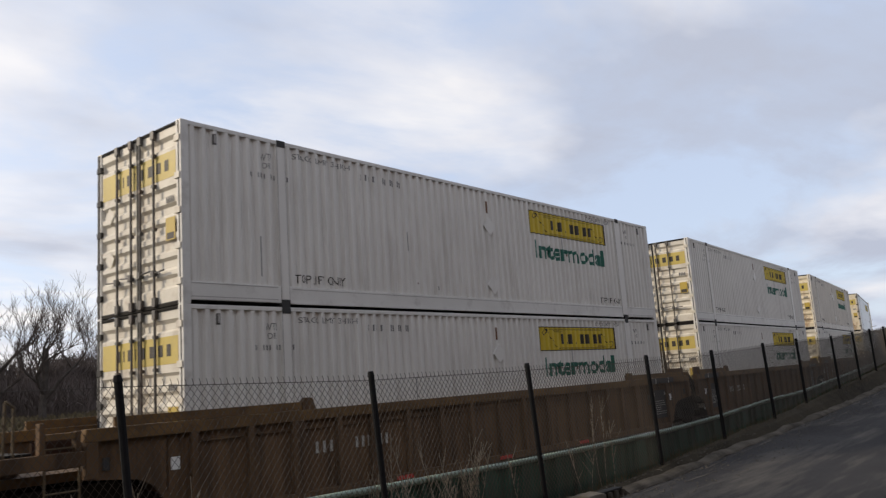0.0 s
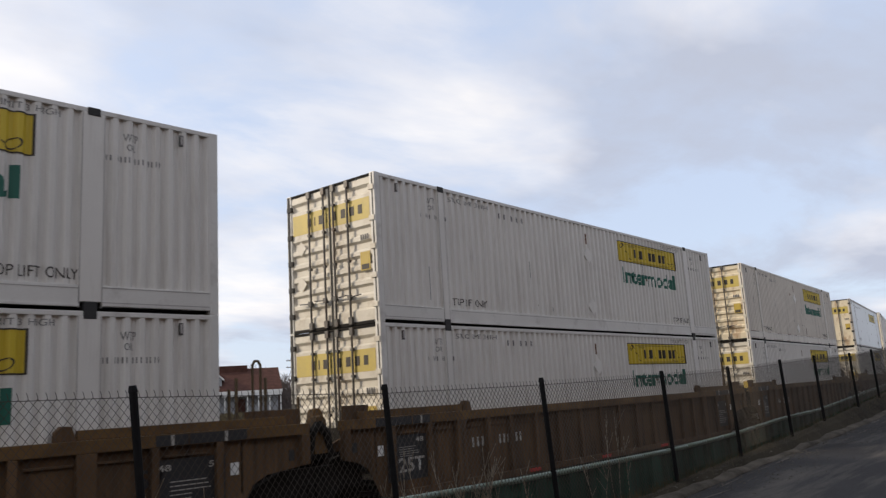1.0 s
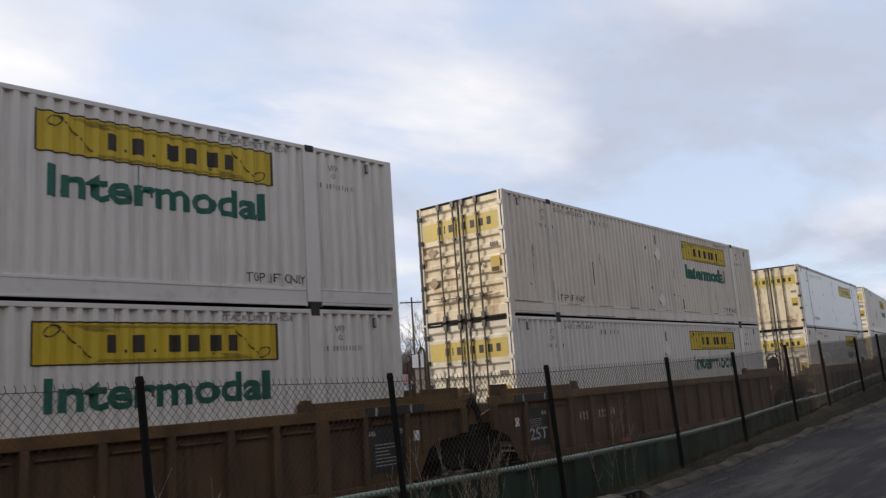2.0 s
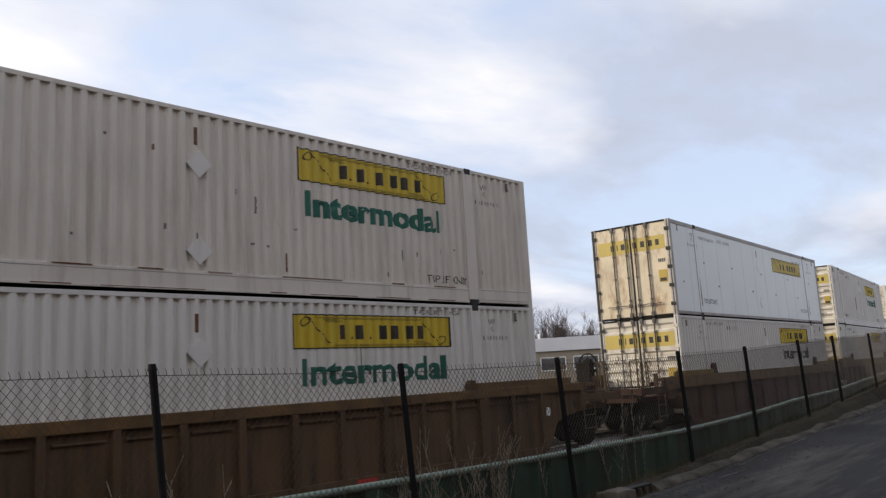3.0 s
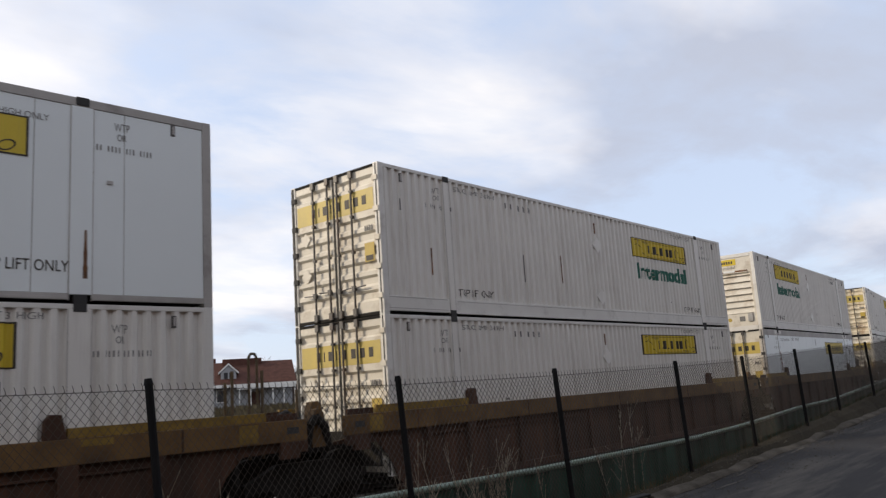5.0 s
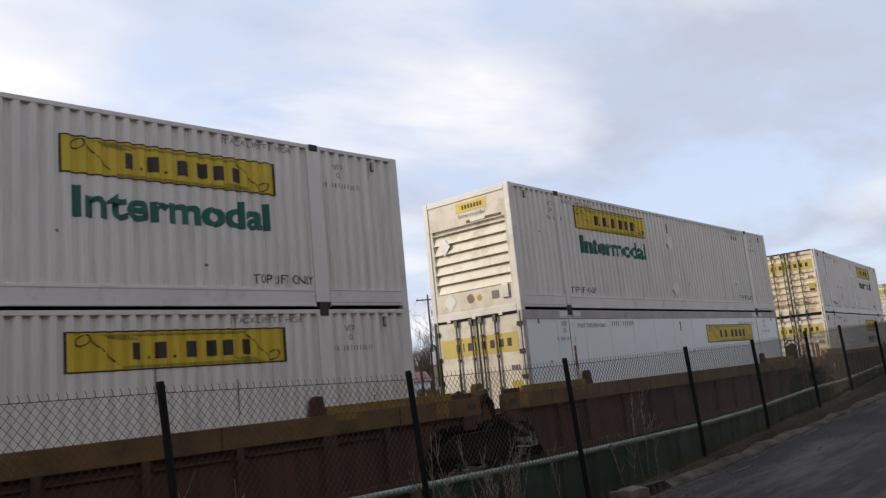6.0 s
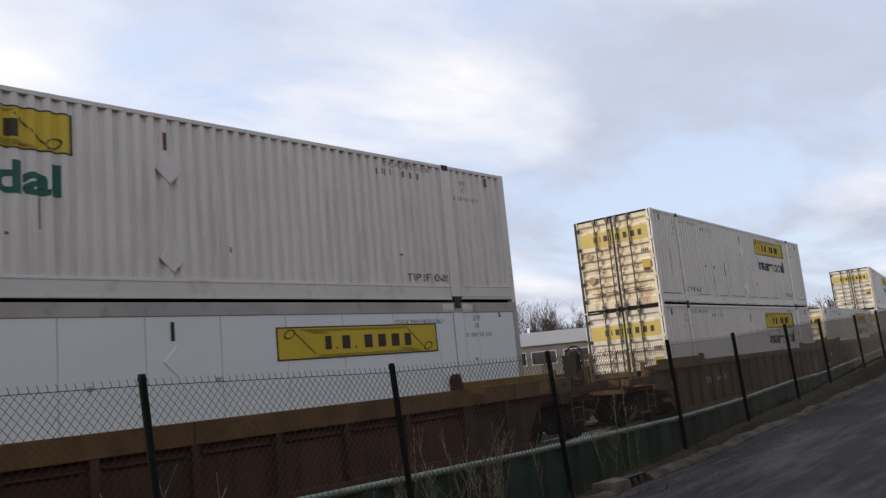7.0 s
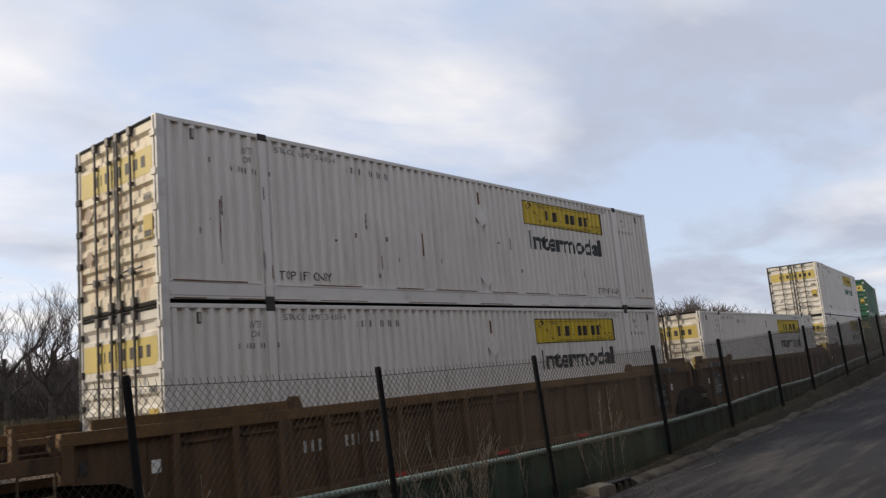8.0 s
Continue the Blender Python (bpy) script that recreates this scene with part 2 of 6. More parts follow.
# ---- mesh helpers ----
def box(bm, x0, x1, y0, y1, z0, z1):
    v = [bm.verts.new((x, y, z)) for x in (x0, x1) for y in (y0, y1) for z in (z0, z1)]
    for f in ((0, 1, 3, 2), (4, 6, 7, 5), (0, 4, 5, 1), (2, 3, 7, 6), (0, 2, 6, 4), (1, 5, 7, 3)):
        bm.faces.new([v[i] for i in f])
    return v


def bbox(x0, x1, y0, y1, z0, z1, bevel=0.0):
    bm = bmesh.new()
    box(bm, x0, x1, y0, y1, z0, z1)
    if bevel:
        bmesh.ops.bevel(bm, geom=bm.edges[:], offset=bevel, segments=2, affect="EDGES", profile=0.7)
    return bm


def rod(bm, p0, p1, r0, r1=None, n=8, caps=True):
    p0, p1 = Vector(p0), Vector(p1)
    r1 = r0 if r1 is None else r1
    d = (p1 - p0).normalized()
    u = d.cross(Vector((0, 0, 1)) if abs(d.z) < 0.9 else Vector((1, 0, 0))).normalized()
    w = d.cross(u)
    ring = [[bm.verts.new(p + (u * math.cos(2 * math.pi * i / n) + w * math.sin(2 * math.pi * i / n)) * r) for i in range(n)] for p, r in ((p0, r0), (p1, r1))]
    for i in range(n):
        bm.faces.new((ring[0][i], ring[0][(i + 1) % n], ring[1][(i + 1) % n], ring[1][i]))
    if caps:
        bm.faces.new(ring[0][::-1])
        bm.faces.new(ring[1])


def bar(p0, p1, r0, r1=None, n=8):
    bm = bmesh.new()
    rod(bm, p0, p1, r0, r1, n)
    return bm


def path_tube(points, r, n=6):
    bm = bmesh.new()
    for p, q in zip(points, points[1:]):
        rod(bm, p, q, r, r, n)
    return bm


def prism(outline, y0, y1):
    """an outline in x and z, drawn out along y"""
    bm = bmesh.new()
    a_ = [bm.verts.new((x, y0, z)) for x, z in outline]
    b_ = [bm.verts.new((x, y1, z)) for x, z in outline]
    n = len(outline)
    bm.faces.new(a_)
    bm.faces.new(b_[::-1])
    for i in range(n):
        bm.faces.new((a_[i], b_[i], b_[(i + 1) % n], a_[(i + 1) % n]))
    return bm


def part(name, bm, material, parent=None, label="", smooth=False):
    bmesh.ops.recalc_face_normals(bm, faces=bm.faces[:])
    me = bpy.data.meshes.new(name)
    bm.to_mesh(me)
    bm.free()
    me.materials.append(material)
    if smooth:
        for p in me.polygons:
            p.use_smooth = True
    ob = new(name, me)
    ob.parent = parent
    return tagged(ob, label)


def thing(name, label, category, group="", kind=""):
    return tagged(new(name), label, category, group, kind)


def raw(name, verts, faces, material, parent=None, label=""):
    me = bpy.data.meshes.new(name)
    me.from_pydata(verts, [], faces)
    me.materials.append(material)
    ob = new(name, me)
    ob.parent = parent
    return tagged(ob, label)


def lettering(text, width, height, bold=0.0):
    """a flat bmesh of the text in x and z, lower left corner at 0, fitted to the size"""
    cu = bpy.data.curves.new("text", "FONT")
    cu.body, cu.size, cu.offset, cu.resolution_u = text, 1.0, bold, 3
    ob = new("text", cu)
    dg = bpy.context.evaluated_depsgraph_get()
    me = bpy.data.meshes.new_from_object(ob.evaluated_get(dg))
    bpy.data.objects.remove(ob)
    bm = bmesh.new()
    bm.from_mesh(me)
    bpy.data.meshes.remove(me)
    xs, ys = [v.co.x for v in bm.verts], [v.co.y for v in bm.verts]
    sx, sy = width / (max(xs) - min(xs)), height / (max(ys) - min(ys))
    x0, y0 = min(xs), min(ys)
    for v in bm.verts:
        v.co = Vector(((v.co.x - x0) * sx, 0, (v.co.y - y0) * sy))
    return bm


# ---- freight containers ----
CL, CW, CH = 16.154, 2.59, 2.896
HX, HY = CL / 2, CW / 2
PITCH, DEEP = 0.2135, 0.050
LIFTS = (-6.12, 6.12)
POST_W = {-6.12: 0.08, 6.12: 0.15}  # half widths of the lifting posts
RAIL_T, RAIL_B = 0.075, 0.35


def wave(x):
    """how far the side sheet lies behind its outer face at x"""
    for c in LIFTS:
        if abs(x - c) < POST_W[c] + 0.02:
            return 0.0
    u = ((x + 100 * PITCH) % PITCH) / PITCH
    if u < 0.30:
        return 0.0
    if u < 0.52:
        return DEEP * (u - 0.30) / 0.22
    if u < 0.78:
        return DEEP
    return DEEP * (1 - (u - 0.78) / 0.22)


def breaks(x0, x1):
    xs = {x0, x1}
    k = math.floor(x0 / PITCH) - 1
    while k * PITCH < x1 + PITCH:
        for u in (0, 0.30, 0.52, 0.78):
            x = (k + u) * PITCH
            if x0 < x < x1:
                xs.add(x)
        k += 1
    for c in LIFTS:
        for x in (c - POST_W[c] - 0.02, c - POST_W[c] - 0.021, c + POST_W[c] + 0.02, c + POST_W[c] + 0.021):
            if x0 < x < x1:
                xs.add(x)
    return sorted(xs)


def waved_strip(x0, x1, z0, z1, y, side=-1, lift=0.0, corrugated=True):
    """a strip of paint or sheet that follows the corrugation"""
    bm = bmesh.new()
    prev = None
    for x in breaks(x0, x1) if corrugated else (x0, x1):
        d = wave(x) if corrugated else 0.0
        yy = side * (y - d + lift)
        cur = (bm.verts.new((x, yy, z0)), bm.verts.new((x, yy, z1)))
        if prev:
            bm.faces.new((prev[0], cur[0], cur[1], prev[1]))
        prev = cur
    return bm


def waved_text(text, x0, z0, width, height, y, bold=0.0, corrugated=True, lift=0.004):
    bm = lettering(text, width, height, bold)
    for v in bm.verts:
        v.co.x += x0
        v.co.z += z0
    if corrugated:
        for x in breaks(x0, x0 + width)[1:-1]:
            bmesh.ops.bisect_plane(bm, geom=bm.verts[:] + bm.edges[:] + bm.faces[:], plane_co=(x, 0, 0), plane_no=(1, 0, 0))
    for v in bm.verts:
        v.co.y = -(y - (wave(v.co.x) if corrugated else 0) + lift)
    return bm


def bar_row(x0, z0, widths, height, gap, y, corrugated=True, lift=0.004):
    """writing that stays plain bars"""
    bm = bmesh.new()
    x = x0
    for w in widths:
        if w > 0:
            s = waved_strip(x, x + w, z0, z0 + height, y, -1, lift, corrugated)
            me = bpy.data.meshes.new("tmp")
            s.to_mesh(me)
            s.free()
            bm.from_mesh(me)
            bpy.data.meshes.remove(me)
        x += abs(w) + gap
    return bm


def side_logo(th, x0, z0, w, h, y, corrugated):
    """yellow board with a dark rim, a scroll of thin lines and plain dark bars in place of the name"""
    board = part("logo_board", waved_strip(x0, x0 + w, z0, z0 + h, y, -1, 0.003, corrugated), M_YELLOW, th, "yellow painted logo board")
    rim = bmesh.new()
    for a0, a1, b0, b1 in ((x0, x0 + w, z0, z0 + 0.022), (x0, x0 + w, z0 + h - 0.022, z0 + h), (x0, x0 + 0.03, z0 + 0.022, z0 + h - 0.022), (x0 + w - 0.03, x0 + w, z0 + 0.022, z0 + h - 0.022)):
        s = waved_strip(a0, a1, b0, b1, y, -1, 0.006, corrugated)
        me = bpy.data.meshes.new("tmp")
        s.to_mesh(me)
        s.free()
        rim.from_mesh(me)
        bpy.data.meshes.remove(me)
    part("logo_rim", rim, M_INK, board)
    bars = bmesh.new()
    for i in range(7):  # scroll lines above and below the name
        for zc, xa, xb in ((z0 + h * (0.90 - 0.022 * i), 0.13 + 0.012 * i, 0.80 - 0.006 * i), (z0 + h * (0.10 + 0.022 * i) - 0.02, 0.22 + 0.006 * i, 0.88 - 0.012 * i)):
            if i > 2:
                xb, xa = (xa + 0.09, xa) if zc > z0 + h / 2 else (xb, xb - 0.09)
            s = waved_strip(x0 + w * xa, x0 + w * xb, zc, zc + 0.006, y, -1, 0.006, corrugated)
            me = bpy.data.meshes.new("tmp")
            s.to_mesh(me)
            s.free()
            bars.from_mesh(me)
            bpy.data.meshes.remove(me)
    part("logo_scroll", bars, M_OLIVE, board)
    for flip in (0, 1):  # rolled scroll ends and the slanting folds beside them
        bm = bmesh.new()

        def put(px, pz):
            if flip:
                px, pz = 1 - px, 1 - pz
            xx = x0 + w * px
            return bm.verts.new((xx, -(y - (wave(xx) if corrugated else 0) + 0.007), z0 + h * pz))
        pts = [(0.07 + 0.028 * math.cos(t) + 0.012 * math.sin(t), 0.78 + 0.15 * math.sin(t)) for t in [i * 2 * math.pi / 20 for i in range(21)]]
        pts2 = [(0.07 + 0.022 * math.cos(t) + 0.009 * math.sin(t), 0.78 + 0.115 * math.sin(t)) for t in [i * 2 * math.pi / 20 for i in range(21)]]
        for i in range(20):
            bm.faces.new((put(*pts[i]), put(*pts[i + 1]), put(*pts2[i + 1]), put(*pts2[i])))
        for q in range(8):
            f0, f1 = q / 8, (q + 1) / 8
            bm.faces.new((put(0.095 + 0.115 * f0, 0.86 - 0.7 * f0), put(0.095 + 0.115 * f1, 0.86 - 0.7 * f1), put(0.088 + 0.115 * f1, 0.86 - 0.7 * f1), put(0.088 + 0.115 * f0, 0.86 - 0.7 * f0)))
        part("scroll_end", bm, M_INK, board)
    k = w / 3.7
    x = x0 + w * 0.255
    for bw, low in ((0.20, 1), (0.05, 0), (0.26, 1), (0.05, 0), (-0.03, 1), (0.27, 1), (0.27, 1), (0.28, 1), (0.24, 1)):
        if bw > 0:
            part("name_bar", waved_strip(x + bw * k * 0.16, x + bw * k * 0.84, z0 + h * 0.27, z0 + h * (0.69 if low else 0.34), y, -1, 0.007, corrugated), M_INK, board)
        x += (abs(bw) + 0.055) * k


def door_end(th, mdoor, sx, clean_seed, smooth_door=False):
    """two doors with ribs, four lock bars with handles, hinges and stickers; sx is -1 at the left end"""
    x = sx * (HX - 0.05)
    rnd = random.Random(clean_seed)
    # header and sill are coloured near black to stand for shade there
    part("door_header", bbox(min(sx * HX, x), max(sx * HX, x), -HY + 0.14, HY - 0.14, CH - 0.05, CH - 0.012, 0.006), M_TRUCK_AND_SHADE, th, "header darkened for the shade at the top edge")
    part("door_sill", bbox(min(sx * HX, x), max(sx * HX, x), -HY + 0.14, HY - 0.14, 0.0, 0.05, 0.006), M_TRUCK_AND_SHADE, th, "sill darkened for the shade between stacks")
    for k, (y0, y1) in enumerate(((-HY + 0.09, -0.012), (0.012, HY - 0.09))):
        bm = bmesh.new()
        rows = []
        if not smooth_door:
            step = 0.282
            prof = [(0.056, 0.0), (0.22, 0.0)]
            for i in range(6):
                zc = 0.22 + step * i
                prof += [(zc + 0.05, 0.0), (zc + 0.10, 0.048), (zc + step - 0.07, 0.048), (zc + step - 0.02, 0.0)]
            prof += [(2.50, 0.0), (2.54, 0.048), (2.64, 0.048), (2.70, 0.0)]
            prof += [(CH - 0.056, 0.0)]
        else:
            prof = [(0.056, 0.0), (CH - 0.056, 0.0)]
        ya, yb = y0 + 0.05, y1 - 0.05
        for z, dpt in prof:
            xo = sx * (HX - 0.02)
            rows.append([bm.verts.new((xo, y0, z)), bm.verts.new((xo, ya, z)), bm.verts.new((xo - sx * dpt, ya + 0.03, z)), bm.verts.new((xo - sx * dpt, yb - 0.03, z)), bm.verts.new((xo, yb, z)), bm.verts.new((xo, y1, z))])
        for r0, r1 in zip(rows, rows[1:]):
            for i in range(5):
                bm.faces.new((r0[i], r0[i + 1], r1[i + 1], r1[i]))
        door = part("door", bm, mdoor, th, "")
        xo = sx * (HX - 0.02)
        box_x = sorted((xo - sx * 0.03, xo + sx * 0.008))
        g = bmesh.new()
        for yy in (y0 + 0.006, y1 - 0.006):
            box(g, box_x[0], box_x[1], yy - 0.012, yy + 0.012, 0.056, CH - 0.056)
        box(g, box_x[0], box_x[1], y0, y1, 0.052, 0.066)
        box(g, box_x[0], box_x[1], y0, y1, CH - 0.066, CH - 0.052)
        part("gasket", g, M_DARK, door, "black rubber gasket")
        for ye_ in (-HY + 0.05, HY - 0.05):
            if (ye_ < 0) == (k == 0):
                part("edge_strip", bbox(*sorted((sx * HX, sx * (HX + 0.006))), ye_ - (0.045 if k else 0.0), ye_ + (0.03 if k else 0.025), 0.02, CH - 0.02), M_DARK, th, "dark strip down the post edge")
        wdt = y1 - y0
        for f in (0.55, 0.89) if k == 0 else (0.11, 0.48):
            yy = y0 + wdt * f
            b = bmesh.new()
            rod(b, (xo + sx * 0.045, yy, 0.05), (xo + sx * 0.045, yy, CH - 0.05), 0.022, None, 8)
            for zc in (0.10, CH - 0.10):
                box(b, *sorted((xo + sx * 0.01, xo + sx * 0.07)), yy - 0.045, yy + 0.045, zc - 0.07, zc + 0.07)
            for zc in (0.55, 1.25, 1.95, 2.45):
                box(b, *sorted((xo, xo + sx * 0.07)), yy - 0.03, yy + 0.03, zc - 0.025, zc + 0.025)
            lock = part("lock_bar", b, M_LOCK, door, "worn steel lock bar")
            hz = (0.40 if smooth_door else 0.56) + rnd.uniform(-0.02, 0.02)
            h = bmesh.new()
            rod(h, (xo + sx * 0.06, yy, hz), (xo + sx * 0.075, yy + (0.33 if f > 0.5 else -0.30) * (-1 if k else 1) * (1 if f > 0.5 else 1) * (-1 if f > 0.5 else 1), hz + 0.02), 0.014, None, 6)
            box(h, *sorted((xo + sx * 0.03, xo + sx * 0.09)), yy - 0.04, yy + 0.04, hz - 0.05, hz + 0.05)
            part("handle", h, M_LOCK, door, "worn steel door handle")
        ye = y0 if k == 0 else y1
        for zc in (0.35, 0.9, 1.45, 2.0, 2.6):
            part("hinge", bbox(*sorted((xo - sx * 0.01, sx * (HX + 0.022))), ye - 0.07, ye + 0.07, zc - 0.05, zc + 0.05, 0.006), M_DARK if smooth_door or k else M_DOOR, door)
        # logo halves, laid proud of the ribs
        bw = (y0 + 0.10, y1) if k == 0 else (y0, y1 - 0.10)
        z0, z1 = 2.02, 2.44
        xl = xo + sx * 0.004
        half = bmesh.new()
        nz = 1 if smooth_door else 12
        zl = [z0 + (z1 - z0) * i / nz for i in range(nz + 1)]

        def depth(z):
            if smooth_door:
                return 0.0
            for (za, da), (zb, db) in zip(prof, prof[1:]):
                if za <= z <= zb:
                    return da + (db - da) * (z - za) / max(1e-6, zb - za)
            return 0.0
        yl = [bw[0], max(bw[0], ya), ya + 0.03, yb - 0.03, min(bw[1], yb), bw[1]] if not smooth_door else [bw[0], bw[1]]
        yl = sorted(set(yl))
        grid = []
        for z in zl:
            row = []
            for yy in yl:
                dd = depth(z) if ya + 0.029 < yy < yb - 0.029 else 0.0
                row.append(half.verts.new((xl - sx * dd, yy, z)))
            grid.append(row)
        for r0, r1 in zip(grid, grid[1:]):
            for i in range(len(yl) - 1):
                half.faces.new((r0[i], r0[i + 1], r1[i + 1], r1[i]))
        part("logo_board", half, M_YELLOW_PALE, door, "yellow painted logo board")
        names = ((-0.70, 0.17), (-0.47, 0.05), (-0.36, 0.20), (-0.10, 0.04)) if (k == 1) == (sx < 0) else ((0.03, 0.20), (0.29, 0.20), (0.54, 0.20), (0.78, 0.18))
        for c, wd in names:
            ink = bmesh.new()
            ca, cb = sorted((sx * (c + wd * 0.18), sx * (c + wd * 0.82)))
            zs_ = [z0 + 0.12 + 0.18 * i / 6 for i in range(7)]
            pv = None
            for z in zs_:
                xx = xl + sx * 0.004 - sx * depth(z)
                cv = (ink.verts.new((xx, ca, z)), ink.verts.new((xx, cb, z)))
                if pv:
                    ink.faces.new((pv[0], pv[1], cv[1], cv[0]))
                pv = cv
            part("name_bar", ink, M_INK, door)
    xo = sx * (HX - 0.014)
    part("sticker", bbox(*sorted((xo, xo + sx * 0.004)), -HY + 0.20, -HY + 0.46, 1.02, 1.38), M_ORANGE, th, "orange placard")
    part("placard_bar", bbox(*sorted((xo + sx * 0.005, xo + sx * 0.007)), -HY + 0.23, -HY + 0.43, 1.04, 1.14), M_INK, th)
    num = bmesh.new()
    for i in range(4):
        box(num, *sorted((xo, xo + sx * 0.004)), -HY + 0.22 + 0.06 * i, -HY + 0.26 + 0.06 * i, 1.62, 1.72)
    tagged(part("faded_number", num, M_FAINT, th, "dark bars in place of a number"), kind="stuff")
    for yy, zc in () if smooth_door else ((HY - 0.42, 1.72), (HY - 0.42, 0.98)):
        dm = bmesh.new()
        vv = [dm.verts.new((xo + sx * 0.012, yy + dy_, zc + dz_)) for dy_, dz_ in ((-0.15, 0), (0, 0.15), (0.15, 0), (0, -0.15))]
        dm.faces.new(vv)
        part("placard_holder", dm, M_STAINED if mdoor is M_DOOR_RUST else M_DOOR, th, "dirty diamond placard holder")


def front_end(th, sx):
    """blind end wall with level ribs"""
    bm = bmesh.new()
    rows = []
    n = 6
    prof = [(0.16, 0.0), (0.62, 0.0), (0.625, 0.07)]
    for i in range(n):  # each rib leans in towards its top, under the lip of the next
        z = 0.64 + 0.236 * i
        prof += [(z, 0.005), (z + 0.17, 0.065), (z + 0.225, 0.075), (z + 0.23, 0.005)]
    prof += [(2.10, 0.07), (2.16, 0.07), (2.165, 0.0), (CH - 0.14, 0.0)]
    for z, d in prof:
        rows.append([bm.verts.new((sx * (HX - 0.02), -HY + 0.1, z)), bm.verts.new((sx * (HX - 0.02), -HY + 0.2, z)), bm.verts.new((sx * (HX - 0.02 - d), -HY + 0.24, z)), bm.verts.new((sx * (HX - 0.02 - d), HY - 0.24, z)), bm.verts.new((sx * (HX - 0.02), HY - 0.2, z)), bm.verts.new((sx * (HX - 0.02), HY - 0.1, z))])
    for r0, r1 in zip(rows, rows[1:]):
        for i in range(5):
            bm.faces.new((r0[i], r0[i + 1], r1[i + 1], r1[i]))
    wall = part("end_wall", bm, M_DOOR, th, "ribbed white end wall")
    xa, xb = sorted((sx * HX, sx * (HX - 0.06)))
    part("end_header", bbox(xa, xb, -HY + 0.14, HY - 0.14, CH - 0.14, CH - 0.01, 0.008), M_RAIL, th)
    part("end_sill", bbox(xa, xb, -HY + 0.14, HY - 0.14, 0.0, 0.16, 0.008), M_RAIL, th)
    part("small_logo_board", bbox(*sorted((sx * (HX - 0.019), sx * (HX - 0.013))), -0.62, 0.28, 2.47, 2.70), M_YELLOW, wall, "small yellow logo board")
    w = bmesh.new()
    for i in range(7):
        box(w, *sorted((sx * (HX - 0.014), sx * (HX - 0.010))), -0.50 + 0.09 * i, -0.44 + 0.09 * i, 2.53, 2.63)
    tagged(part("faded_lettering", w, M_INK, wall), kind="stuff")
    xf = sx * (HX - 0.016)
    wd = lettering("Intermodal", 0.80, 0.10, 0.01)
    for v in wd.verts:
        v.co = Vector((xf, (0.22 - v.co.x) if sx < 0 else (v.co.x - 0.58), 2.33 + v.co.z))
    tagged(part("small_word", wd, M_FAINT, wall, "small faded green word"), kind="stuff")
    part("number_strip", bbox(*sorted((xf, xf + sx * 0.004)), -1.02, 0.0, 2.19, 2.25), M_RUST, wall, "dark worn number strip")
    part("pale_sticker", bbox(*sorted((xf + sx * 0.005, xf + sx * 0.008)), -0.55, -0.12, 2.20, 2.28), M_PALE, wall)
    for yc, zc, rr, mm in ((0.10, 0.43, 0.11, M_STAINED), (-0.16, 0.42, 0.075, M_ORANGE)):
        bl = bmesh.new()
        bl.faces.new([bl.verts.new((xf, yc + rr * math.cos(i * math.pi / 6) * (1 + 0.15 * math.sin(i * 2.1)), zc + rr * math.sin(i * math.pi / 6))) for i in range(12)])
        part("stain", bl, mm, wall, "round rust stain")
    part("notice_plate", bbox(*sorted((xf, xf + sx * 0.003)), -0.72, -0.52, 0.34, 0.52), M_FAINT, wall, "small grey plate")
    fl_ = bmesh.new()
    for yc in (-0.72, 0.05, 0.80):
        box(fl_, *sorted((sx * (HX - 0.04), sx * (HX + 0.015))), yc - 0.05, yc + 0.05, -0.05, 0.02)
    tagged(part("foot", fl_, M_RAIL, wall), kind="stuff")
    part("document_box", bbox(*sorted((sx * (HX - 0.03), sx * (HX + 0.02))), -HY + 0.28, -HY + 0.46, 0.32, 0.62, 0.01), M_STEEL, wall, "steel document box")
    for yy, zc in ((0.75, 1.75), (0.72, 0.42)):
        dm = bmesh.new()
        vv = [dm.verts.new((sx * (HX - 0.012), yy + a_, zc + b_)) for a_, b_ in ((-0.19, 0), (0, 0.22), (0.19, 0), (0, -0.22))]
        dm.faces.new(vv)
        part("placard_holder", dm, M_PALE, wall, "pale diamond placard holder")


